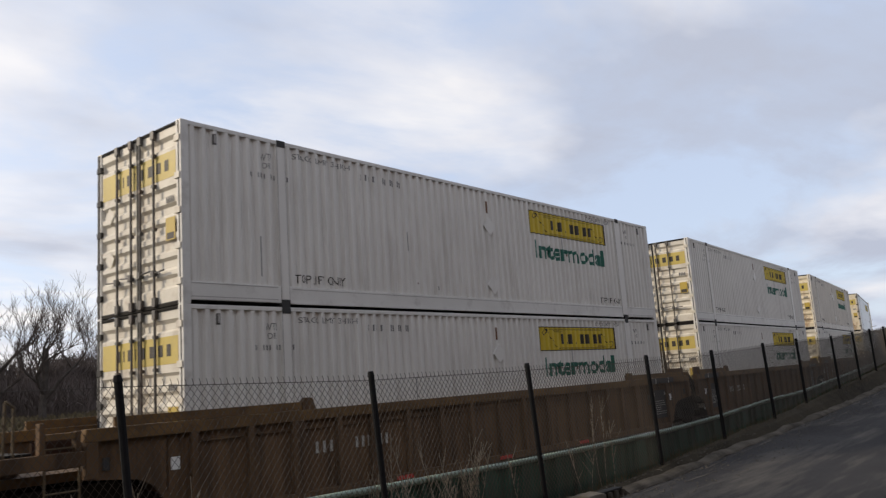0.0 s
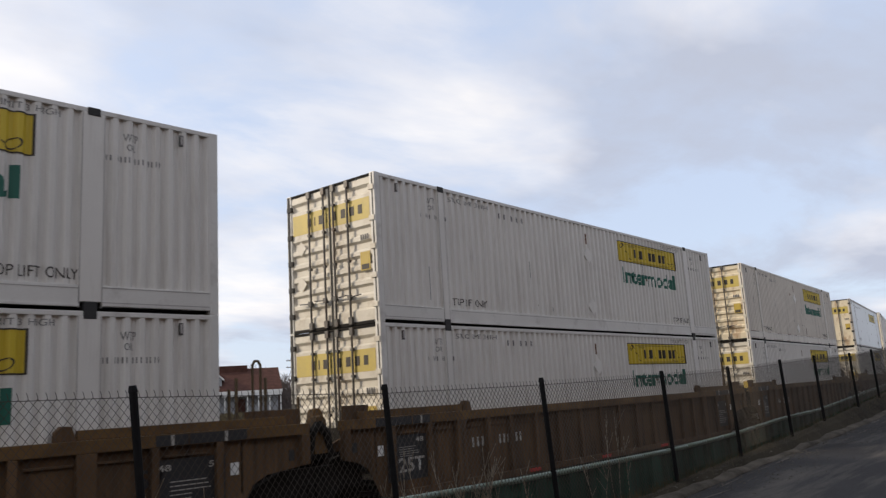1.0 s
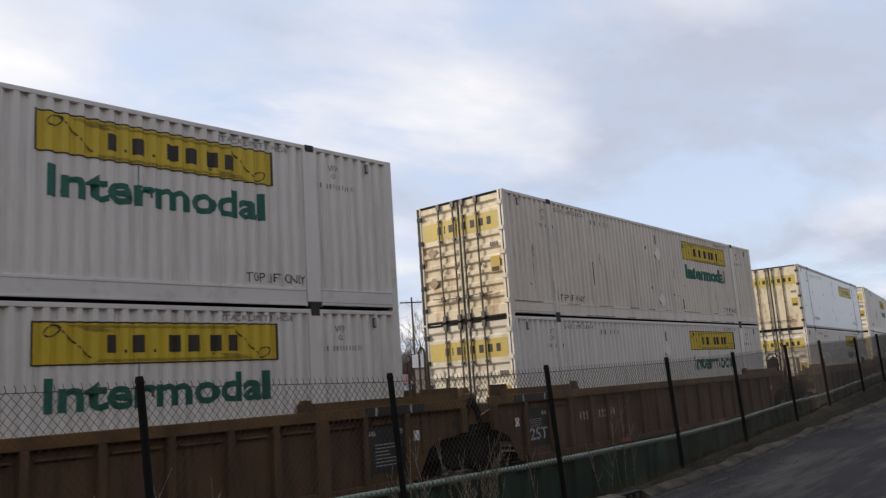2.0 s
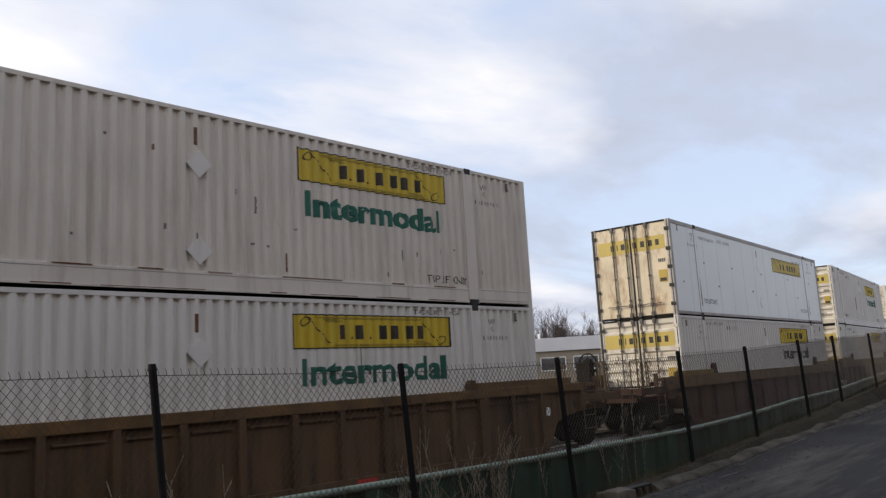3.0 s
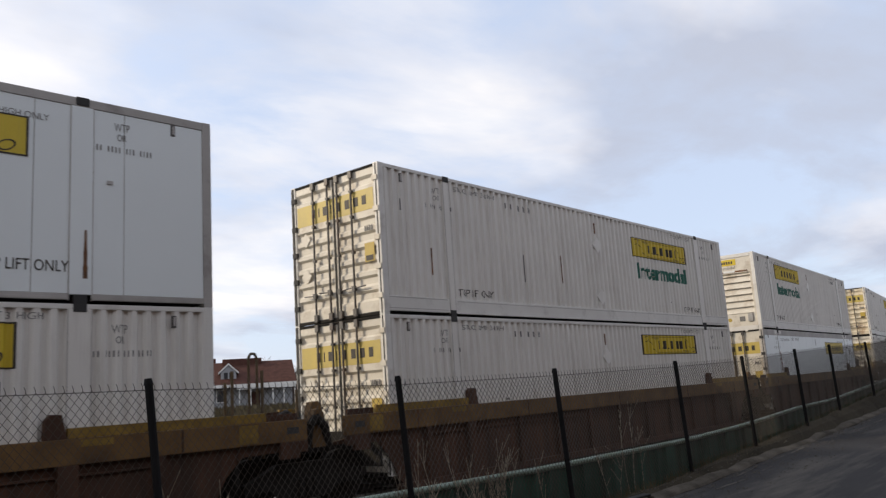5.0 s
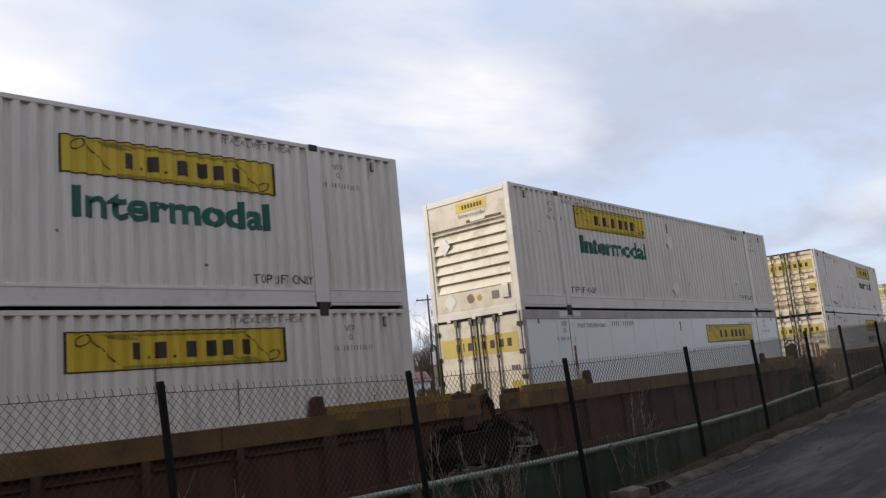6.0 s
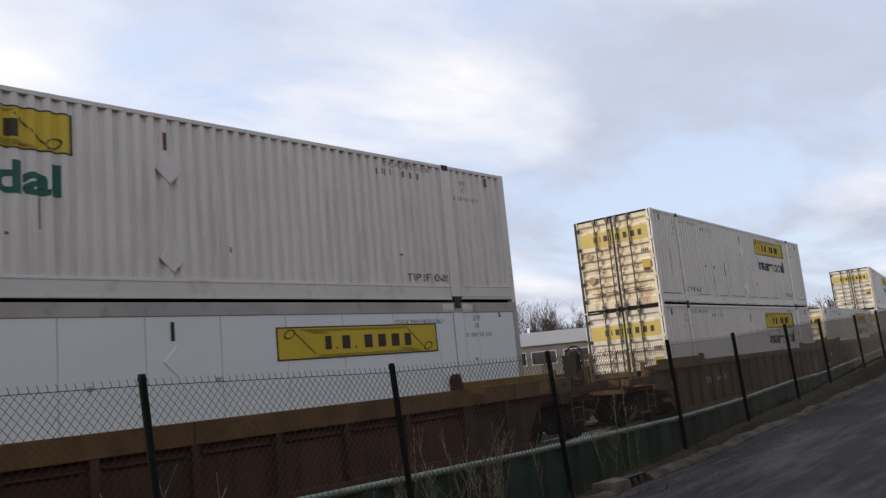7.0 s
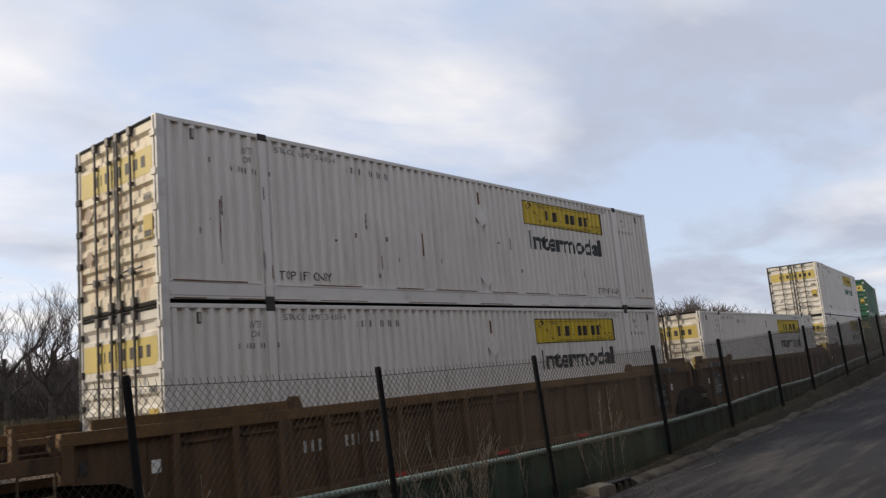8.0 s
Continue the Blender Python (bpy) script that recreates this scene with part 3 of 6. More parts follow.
def frame_parts(th, mpaint, mrail, top_h=RAIL_T, low_h=RAIL_B):
    """corner posts with castings, rails, lifting posts, roof and floor"""
    for sx in (-1, 1):
        for sy in (-1, 1):
            xa, xb = sorted((sx * HX, sx * (HX - 0.14)))
            ya, yb = sorted((sy * HY, sy * (HY - 0.13)))
            part("corner_post", bbox(xa, xb, ya, yb, 0.0, CH, 0.012), mrail, th)
    for sy in (-1, 1):
        ya, yb = sorted((sy * (HY - 0.002), sy * (HY - 0.07)))
        part("top_rail", bbox(-HX + 0.14, HX - 0.14, ya, yb, CH - top_h, CH - 0.005, 0.01), mrail, th)
        for xa, xb, za in ((-HX + 0.14, LIFTS[0] - 0.092, 0.065), (LIFTS[0] + 0.092, LIFTS[1] - 0.162, 0.055), (LIFTS[1] + 0.162, HX - 0.14, 0.065)):
            part("bottom_rail", bbox(xa, xb, ya, yb, min(za, low_h - 0.08), low_h, 0.012), mrail, th)
        part("rail_groove", bbox(LIFTS[0] + 0.16, LIFTS[1] - 0.16, *sorted((sy * (HY + 0.0005), sy * (HY - 0.02))), low_h - 0.055, low_h - 0.042), M_BAND, th)
        for xa, xb in ((-HX + 0.15, LIFTS[0] - 0.16), (LIFTS[1] + 0.16, HX - 0.15)):
            part("rail_groove", bbox(xa, xb, *sorted((sy * (HY + 0.0005), sy * (HY - 0.02))), low_h - 0.035, low_h - 0.020), M_BAND, th)
            part("rail_groove", bbox(xa, xb, *sorted((sy * (HY + 0.0005), sy * (HY - 0.02))), 0.11, 0.122), M_BAND, th)
        part("rail_lip", bbox(LIFTS[0] + 0.15, LIFTS[1] - 0.15, *sorted((sy * (HY + 0.004), sy * (HY - 0.03))), 0.05, 0.09, 0.006), mrail, th)
        for c in LIFTS:
            yc, yd = sorted((sy * (HY + 0.004), sy * (HY - 0.09)))
            post = part("lift_post", bbox(c - POST_W[c], c + POST_W[c], yc, yd, 0.121, CH - top_h - 0.003, 0.01), mpaint, th)
            for s_ in (-1, 1):
                part("post_seam", bbox(c + s_ * (POST_W[c] + 0.005) - 0.005, c + s_ * (POST_W[c] + 0.005) + 0.005, *sorted((sy * (HY + 0.001), sy * (HY - 0.05))), 0.04, CH - top_h - 0.004), M_BAND, post)
            yc, yd = sorted((sy * (HY + 0.012), sy * (HY - 0.16)))
            part("casting", bbox(c - 0.09, c + 0.09, yc, yd, CH - 0.115, CH + 0.004, 0.012), M_DARK, post, "dark steel lifting casting")
            part("casting", bbox(c - 0.09, c + 0.09, yc, yd, -0.004, 0.12, 0.012), M_DARK, post, "dark steel lower casting")
    part("roof", bbox(-HX + 0.06, HX - 0.06, -HY + 0.06, HY - 0.06, CH - 0.05, CH - 0.02), mrail, th, "white steel roof")
    part("underframe", bbox(-HX + 0.1, HX - 0.1, -HY + 0.07, HY - 0.07, 0.05, 0.16), M_TRUCK_AND_SHADE, th, "dark underframe")


def side_marks(th, logo_x, y, corrugated, mirrored, word, lz=None, lw=3.80):
    lz = lz or (2.05 if corrugated else 1.93)
    lh = 0.59 if corrugated else 0.55
    side_logo(th, logo_x, lz, lw, lh * (0.94 if lw < 3.5 else 1.0), y, corrugated)
    if word:
        part("word", waved_text("Intermodal", logo_x + 0.045 * lw, lz - 0.62, 0.91 * lw, 0.46, y, 0.034, corrugated), M_GREEN_INK, th, "green painted word")
    tagged(part("notice", waved_text("TOP LIFT ONLY", -HX + 2.22, 0.42, 1.15, 0.15, y, 0.0, corrugated), M_INK, th, "stencilled lifting notice"), kind="stuff")
    tagged(part("notice", waved_text("TOP LIFT ONLY", HX - 3.26, 0.42, 1.15, 0.15, y, 0.0, corrugated), M_INK, th, "stencilled lifting notice"), kind="stuff")
    tagged(part("notice", waved_text("STACK LIMIT 3 HIGH" if corrugated else "STACK TWO HIGH ONLY", -HX + 2.25, 2.63 if corrugated else 2.47, 1.35, 0.10, y, 0.0, corrugated), M_FAINT, th, "stencilled stacking notice"), kind="stuff")
    tagged(part("notice", waved_text("STACK LIMIT 3 HIGH" if corrugated else "STACK TWO HIGH ONLY", HX - 3.75, 2.68 if corrugated else 2.47, 1.35, 0.09, y, 0.0, corrugated), M_FAINT, th, "stencilled stacking notice"), kind="stuff")
    for cx in (-HX + 1.66, HX - 1.40):
        tagged(part("notice", waved_text("WTP", cx - 0.11, 2.50, 0.22, 0.12, y, 0.0, corrugated), M_FAINT, th, "stencilled letters"), kind="stuff")
        tagged(part("notice", waved_text("OR", cx - 0.07, 2.36, 0.14, 0.10, y, 0.0, corrugated), M_FAINT, th, "stencilled letters"), kind="stuff")
        tagged(part("faded_lettering", bar_row(cx - 0.36, 2.18, [0.018, 0.018, -0.02, 0.02, 0.02, 0.018, 0.018, -0.02, 0.018, 0.012, 0.02, -0.02, 0.018, 0.012, 0.018, 0.018], 0.085, 0.034, y, corrugated), M_FAINT, th, "faded bars in place of writing"), kind="stuff")
    tagged(part("faded_number", bar_row(3.9 - HX if not mirrored else 4.2, 2.50, [0.03] * 4 + [-0.08] + [0.03] * 6, 0.12, 0.075, y, corrugated), M_FAINT, th, "faded bars in place of a number"), kind="stuff")
    for zc in (2.02, 0.66):  # diamond placard holders near the middle
        d = bmesh.new()
        vv = [d.verts.new((-0.13 + a_, -(y + 0.010), zc + b_)) for a_, b_ in ((-0.22, 0), (0, 0.22), (0.22, 0), (0, -0.22))]
        ww = [d.verts.new((-0.13 + a_, -(y - 0.03), zc + b_)) for a_, b_ in ((-0.22, 0), (0, 0.22), (0.22, 0), (0, -0.22))]
        d.faces.new(vv)
        for i in range(4):
            d.faces.new((vv[i], vv[(i + 1) % 4], ww[(i + 1) % 4], ww[i]))
        part("placard_holder", d, M_WHITE if corrugated else M_REEFER, th, "pale diamond placard holder")
    part("placard_strip", waved_strip(-0.22, -0.16, 2.32, 2.60, y, -1, 0.005, corrugated), M_RUST if corrugated else M_INK, th, "narrow reflector strip")
    for c in (-HX + 0.62, HX - 0.62):
        part("tie_slot", bbox(c - 0.035, c + 0.035, -y - 0.006, -y + 0.02, 2.58, 2.76, 0.01), M_LOCK, th, "dark tie slot")
        part("slot_plate", bbox(c - 0.012, c + 0.022, -y - 0.010, -y - 0.007, 2.61, 2.74), M_BAND, th)


def corrugated_container(label, mdoor, doors_left=True, seed=1, paint=None, plain=False, small=None):
    th = thing("freight_container", label, "container", "stacked containers")
    paint = paint or M_WHITE
    frame_parts(th, paint, M_RAIL if paint is M_WHITE else paint)
    for side in (-1, 1):
        part("side_panel", waved_strip(-HX + 0.13, HX - 0.13, RAIL_B - 0.01, CH - RAIL_T + 0.01, HY - 0.006, side), paint, th, "" if paint is not M_WHITE else "corrugated white side sheet")
    if doors_left:
        door_end(th, mdoor, -1, seed)
        front_end(th, 1)
    else:
        front_end(th, -1)
        door_end(th, mdoor, 1, seed)
    rnd = random.Random(seed * 7)
    for i in range(0 if plain else 9 if mdoor is M_DOOR else 20):
        x_, z_ = rnd.uniform(-HX + 0.4, HX - 0.5), rnd.choice((rnd.uniform(0.4, 1.4), rnd.uniform(0.4, 2.3)))
        w_, h_ = rnd.choice(((0.05, 0.04), (0.03, 0.09), (0.02, rnd.uniform(0.2, 0.7))))
        part("scuff", waved_strip(x_, x_ + w_, z_, z_ + h_, HY - 0.006, -1, 0.003), M_FAINT if i % 3 else M_RUST, th, "small dark scuff")
    if mdoor is M_DOOR_RUST:  # rust along the rails, a long scrape, stains by the lifting post
        rr = random.Random(seed * 3)
        for z_ in (0.335, 0.066):
            x_ = -HX + 0.2
            while x_ < HX - 0.9:
                ln = rr.uniform(0.3, 1.6)
                if abs(x_ - LIFTS[0]) > 0.3 and abs(x_ + ln - LIFTS[0]) > 0.3 and abs(x_ - LIFTS[1]) > 0.3:
                    part("rail_rust", bbox(x_, min(x_ + ln, HX - 0.16), -HY - 0.005, -HY + 0.01, z_, z_ + rr.uniform(0.008, 0.022)), M_RUST, th)
                x_ += ln + rr.uniform(0.1, 1.2)
        for x_, z_, w_, h_ in ((-7.02, 0.62, 0.022, 1.05), (-6.99, 1.40, 0.035, 0.32), (-6.20, 0.55, 0.05, 0.30), (-6.16, 1.75, 0.045, 0.22), (-6.05, 0.40, 0.03, 0.25), (-3.80, 1.45, 0.04, 0.30), (0.85, 1.35, 0.05, 0.28), (4.1, 0.80, 0.04, 0.2)):
            sc = bmesh.new()
            n_ = 6
            lf = [sc.verts.new((x_ + 0.02 * noise.noise((i * 1.7, x_, z_)), -HY - 0.004, z_ + h_ * i / n_)) for i in range(n_ + 1)]
            rt = [sc.verts.new((x_ + w_ * (0.4 + 0.6 * abs(math.sin(i * 1.9 + x_))) , -HY - 0.004, z_ + h_ * i / n_)) for i in range(n_ + 1)]
            for i in range(n_):
                sc.faces.new((lf[i], rt[i], rt[i + 1], lf[i + 1]))
            part("scrape", sc, M_FAINT if w_ > 0.03 else M_RUST, th, "long dark scrape")
    if not plain:
        side_marks(th, {"up": 9.93, "low": 9.95, "mid": 9.80}.get(small, 9.62) - HX if doors_left else 2.72 - HX, HY - 0.006, True, not doors_left, small != "low", {"up": 1.90, "low": 2.05, "mid": 2.04}.get(small), {"up": 3.46, "low": 3.45, "mid": 3.68}.get(small, 3.80))
    return th


def reefer_container(label, mdoor, seed=1):
    th = thing("freight_container", label, "container", "stacked containers")
    top_h = 0.13 if mdoor is M_DOOR_RUST else 0.21
    frame_parts(th, M_REEFER, M_BAND, top_h, 0.13)
    for side in (-1, 1):
        xs = [-HX + 0.14 + (CL - 0.28) * i / 13 for i in range(14)]
        for x0, x1 in zip(xs, xs[1:]):
            ya, yb = sorted((side * (HY - 0.012), side * (HY - 0.05)))
            part("side_panel", bbox(x0 + 0.006, x1 - 0.006, ya, yb, 0.135, CH - top_h - 0.005, 0.004), M_REEFER, th)
        ya, yb = sorted((side * (HY - 0.022), side * (HY - 0.06)))
        part("backing", bbox(-HX + 0.13, HX - 0.13, ya, yb, 0.12, CH - 0.15), M_BAND, th)
    door_end(th, mdoor, -1, seed, True)
    front_end(th, 1)
    side_marks(th, 9.70 - HX, HY - 0.010, False, False, False)
    for c in LIFTS if mdoor is M_DOOR else ():  # riveted brackets beside the castings
        for s in (-1, 1):
            xa, xb = sorted((c + s * 0.14, c + s * 0.46))
            part("rivet_bracket", bbox(xa, xb, -HY - 0.006, -HY + 0.02, CH - 0.15, CH - 0.03, 0.005), M_RAIL, th, "white riveted bracket")
            for t_ in range(4):
                part("bracket_tooth", bbox(xa + 0.02 + 0.08 * t_, xa + 0.06 + 0.08 * t_, -HY - 0.006, -HY + 0.02, CH - 0.20, CH - 0.152), M_RAIL, th)
    rnd = random.Random(seed)
    for i in range(10):
        x, z = -HX + 0.9 + i * 1.5 + rnd.uniform(-0.3, 0.3), rnd.choice((1.0, 1.7))
        part("patch_stud", bbox(x - 0.05, x + 0.03, -HY - 0.006, -HY + 0.02, z, z + 0.05), M_BAND, th)
    for c in LIFTS[:1] if mdoor is M_DOOR else LIFTS:
        lo = mdoor is M_DOOR
        top_z = (2.05 if c < 0 else 1.75) if lo else 0.95 + 0.3 * rnd.random()
        rb = bmesh.new()
        zs_ = [0.34 + (top_z - 0.34) * i / 14 for i in range(15)]
        wl = [(0.10 if lo else 0.035) * (1 - 0.55 * i / 14) * (1 + 0.5 * noise.noise((i * 0.9, c, seed))) for i in range(15)]
        lf = [rb.verts.new((c - w_ + (0.03 if lo else 0.06), -HY - 0.007, z_)) for z_, w_ in zip(zs_, wl)]
        rt = [rb.verts.new((c + w_ * 0.9 + (0.03 if lo else 0.06), -HY - 0.007, z_)) for z_, w_ in zip(zs_, wl)]
        for i in range(14):
            rb.faces.new((lf[i], rt[i], rt[i + 1], lf[i + 1]))
        part("rust_run", rb, M_RUST_RUN if lo else M_RUST, th, "rust run below a worn patch")
    return th


# ---- the track's curve and the train's run ----
CURVE, TRACK_Y = 0.0035, 12.272
SPEED, ACCEL = 15.738, -0.0103
TOP_OF_RAIL = -0.15
JOINT = EYE + 1.452  # height of the joint between the stacked containers


EASE, CURVE_FAR = 39.0, 0.0021  # the curve slackens past this arc length


def trace():
    """points of the track's middle line every quarter metre, with the heading"""
    pts, x, y, h = {0: (0.0, TRACK_Y, 0.0)}, 0.0, TRACK_Y, 0.0
    for i in range(1, 1401):
        h += 0.25 * (CURVE if i * 0.25 <= EASE else CURVE_FAR)
        x, y = x + 0.25 * math.cos(h), y + 0.25 * math.sin(h)
        pts[i] = (x, y, h)
    x, y, h = 0.0, TRACK_Y, 0.0
    for i in range(-1, -801, -1):
        h -= 0.25 * CURVE
        x, y = x - 0.25 * math.cos(h), y - 0.25 * math.sin(h)
        pts[i] = (x, y, h)
    return pts


TRACE = trace()


def arc(s, off=0.0):
    """a place at arc length s along the track, off metres to its far side, and its heading"""
    k = math.floor(s * 4)
    f = s * 4 - k
    x, y, h = (p * (1 - f) + q * f for p, q in zip(TRACE[k], TRACE[k + 1]))
    return x - math.sin(h) * off, y + math.cos(h) * off, h


def rise(s):
    """the track climbs a little in the distance"""
    d = max(0.0, s - 25.0)
    return 0.00015 * d * d if d < 50 else 0.375 + 0.015 * (d - 50)


def run(s0, t):
    return s0 - SPEED * t - 0.5 * ACCEL * t * t


UNEVEN = {1.5: 0.04, 4.0: 0.12, 7.5: 0.02, 8.0: 0.09}  # the run is not quite even, in metres


def rows_for(s0, z):
    out = []
    for i in range(17):
        x, y, h = arc(run(s0, i * 0.5) + UNEVEN.get(i * 0.5, 0.0))
        out.append((i * 0.5, pose(x, y, z + rise(run(s0, i * 0.5)), 0, 0, math.degrees(h))))
    return out


# left end of each stack at the start, and where a car's coupled end lies (l, r, or none)
STACKS = {"z": -17.36, "a": 6.14, "b": 25.61, "c": 45.2, "r": 68.63, "e": 88.23, "f": 107.75, "g": 131.18, "h": 150.7, "i": 170.9, "j": 194.3, "k": 213.8, "l": 233.3}
MOVERS = []  # thing, arc length of its middle at the start, height


def ride(th, key, z):
    MOVERS.append((th, STACKS[key] + HX, z))
    return th


# ---- well cars ----
def wheel_bm(x, y):
    bm = bmesh.new()
    r = 0.45
    s = -1 if y < 0 else 1
    rod(bm, (x, y - 0.065, r), (x, y + 0.065, r), r, r, 28)
    rod(bm, (x, y - s * 0.065, r), (x, y - s * 0.095, r), r + 0.028, r + 0.028, 28)
    rod(bm, (x, y + s * 0.065, r), (x, y + s * 0.16, r), 0.11, 0.10, 14)
    return bm


def add_truck(unit, x):
    t_ = part("truck", bbox(x - 0.2, x + 0.2, -1.0, 1.0, 0.42, 0.72, 0.03), M_TRUCK_AND_SHADE, unit, "dark cast-steel truck")
    for y in (-1.0, 1.0):
        out = [(x - 1.15, 0.52), (x - 1.15, 0.36), (x - 0.72, 0.40), (x - 0.40, 0.20), (x + 0.40, 0.20), (x + 0.72, 0.40), (x + 1.15, 0.36), (x + 1.15, 0.52), (x + 0.55, 0.78), (x - 0.55, 0.78)]
        part("side_frame", prism(out, y - 0.07, y + 0.07), M_TRUCK_AND_SHADE, t_)
        sp = bmesh.new()
        for k in (-0.14, 0.0, 0.14):
            rod(sp, (x + k, y * 1.09, 0.27), (x + k, y * 1.09, 0.52), 0.055, None, 8)
        part("spring", sp, M_TRUCK_AND_SHADE, t_)
    for dx_ in (-0.89, 0.89):
        for y in (-0.76, 0.76):
            part("wheel", wheel_bm(x + dx_, y), M_TRUCK_AND_SHADE, t_)
        part("axle", bar((x + dx_, -0.7, 0.45), (x + dx_, 0.7, 0.45), 0.08), M_TRUCK_AND_SHADE, t_)


def well_unit(label, msheet, mchord, couple_l, couple_r, chord_z, chord_h, marks=True, seed=0, arch=True):
    """one well: two deep sides with chords and stiffeners, end decks, trucks, rails"""
    rnd = random.Random(seed)
    u = thing("well_car", label, "rail car", "well cars of the train")
    Y0 = 1.42
    xe = 9.62  # end of the side sill
    xend = {-1: xe if couple_l else 9.22, 1: xe}
    zc0, zc1 = chord_z - chord_h, chord_z
    for sy in (-1, 1):
        ya, yb = sorted((sy * (Y0 - 0.06), sy * (Y0 - 0.08)))
        if arch:
            half = [(8.0, 0.10), (8.30, 0.16), (8.45, 0.42), (8.60, 0.66), (8.85, 0.78), (9.3, 0.83), (xe, 0.86)]
        else:
            half = [(7.75, 0.10), (7.98, 0.28), (8.22, 0.72), (8.5, zc0 - 0.16), (xe, zc0 - 0.14)]
        out = half + [(xe, zc0), (-xend[-1], zc0)] + [(-min(x_, xend[-1]), z_) for x_, z_ in half[::-1] if x_ in (xe,) or x_ < xend[-1]]
        side = part("side_sheet", prism(out, ya, yb), msheet, u, "grimy brown steel side sheet")
        ya, yb = sorted((sy * (Y0 + 0.02), sy * (Y0 - 0.13)))
        part("top_chord", bbox(-xend[-1], xe, ya, yb, zc0, zc1, 0.012), mchord, side, "dirty yellow top chord")
        ya, yb = sorted((sy * (Y0 + 0.02), sy * (Y0 - 0.10)))
        part("bottom_sill", bbox(-8.0, 8.0, ya, yb, 0.06, 0.20, 0.01), msheet, side)
        ya, yb = sorted((sy * (Y0 + 0.025), sy * (Y0 - 0.06)))
        xs_ = (0.48, 1.45, 2.42, 3.40, 4.36, 5.16, 6.06, 7.0, 8.0) if arch else (0.0, 1.45, 2.85, 4.30, 5.95, 7.2)
        posts_ = sorted({s_ * x_ for x_ in xs_ for s_ in (-1, 1)})
        for x_ in posts_:
            w = 0.13 if abs(x_) in (6.06, 5.95) else 0.055
            part("stiffener", bbox(x_ - w, x_ + w, ya, yb, 0.20, zc0 - 0.002, 0.01), msheet, side)
        for p_, q_ in zip(posts_, posts_[1:]):
            part("sheet_lip", bbox(p_ + 0.14, q_ - 0.14, *sorted((sy * (Y0 - 0.02), sy * (Y0 - 0.06))), zc0 - 0.15, zc0 - 0.12, 0.006), msheet, side)
        for x_ in (-7.5, -4.0, 0.0, 4.0, 7.5):  # welded splices of the chord
            part("chord_splice", bbox(x_ - 0.012, x_ + 0.012, *sorted((sy * (Y0 + 0.028), sy * (Y0 - 0.02))), zc0 + 0.01, zc1 - 0.01), msheet, side)
        for sx in (-1, 1):  # raised guide plate and hump at each end of the chord
            xa, xb = sorted((sx * 5.95, sx * (xend[sx] - (0.42 if arch else 0.72))))
            part("guide_plate", bbox(xa, xb, *sorted((sy * (Y0 - 0.03), sy * (Y0 - 0.09))), zc1 + 0.003, zc1 + 0.135, 0.008), M_MUSTARD if not arch else mchord, side)
            hx = sx * 5.80
            top_ = 0.20 if arch else 0.32
            part("guide_hump", prism([(hx - 0.14, zc1 + 0.002), (hx - 0.13, zc1 + top_ - 0.07), (hx - 0.06, zc1 + top_), (hx + 0.07, zc1 + top_ - 0.01), (hx + 0.14, zc1 + 0.002)], *sorted((sy * (Y0 - 0.01), sy * (Y0 - 0.12)))), msheet, side)
            part("end_stiffener", bbox(*sorted((sx * (xend[sx] - 0.16), sx * xend[sx])), *sorted((sy * (Y0 + 0.03), sy * (Y0 - 0.06))), 0.87 if arch else zc0 - 0.17, zc0 - 0.002, 0.01), msheet, side)
            part("jacking_hole", bbox(*sorted((sx * (xend[sx] - 0.36), sx * (xend[sx] - 0.26))), *sorted((sy * (Y0 - 0.05), sy * (Y0 - 0.07))), 0.95, 1.12, 0.02), M_DARK, side, "dark jacking hole")
            if not (couple_l if sx < 0 else couple_r):
                part("end_plate", bbox(*sorted((sx * 8.5, sx * (xend[sx] - 0.1))), *sorted((sy * (Y0 - 0.10), sy * (Y0 - 0.14))), zc1 - 0.03, zc1 + (0.24 if arch else 0.10), 0.01), msheet, side)
    if not arch:
        for sx in (-1, 1):
            part("yellow_patch", bbox(*sorted((sx * 8.72, sx * 8.40)), -Y0 - 0.024, -Y0 - 0.021, zc0 + 0.03, zc1 - 0.03), M_MUSTARD, u, "yellow reflective patch")
            part("yellow_patch", bbox(*sorted((sx * 6.52, sx * 6.10)), -Y0 - 0.024, -Y0 - 0.021, zc1 - 0.11, zc1 - 0.02), M_MUSTARD, u, "yellow reflective patch")
            part("drop_plate", bbox(*sorted((sx * (xend[sx] - 0.5), sx * (xend[sx] - 0.14))), -Y0 - 0.02, -Y0 + 0.05, zc0 - 0.26, zc0 - 0.003, 0.01), msheet, u)
            part("chord_slot", bbox(*sorted((sx * (xend[sx] - 0.38), sx * (xend[sx] - 0.16))), -Y0 - 0.024, -Y0 - 0.019, zc0 + 0.12, zc0 + 0.22), M_DARK, u, "dark slot")
    for sx, cp in ((-1, couple_l), (1, couple_r)):
        ext = xend[sx] + (1.35 if cp else 0.30)
        xa, xb = sorted((sx * (HX + 0.25), sx * ext))
        # at pivot ends the deck and bulkhead take a near-black, shade put into colour
        deck = part("end_deck", bbox(xa, xb, -1.15 if cp else -0.7, 1.15 if cp else 0.7, 0.86, 0.98, 0.01), msheet if cp else M_TRUCK_AND_SHADE, u, "grimy end platform, darkened for shade at pivot ends")
        part("centre_sill", bbox(*sorted((sx * (HX + 0.2), sx * (ext + (0.1 if cp else 0.05)))), -0.28, 0.28, 0.62, 0.86, 0.01), M_TRUCK_AND_SHADE, deck)
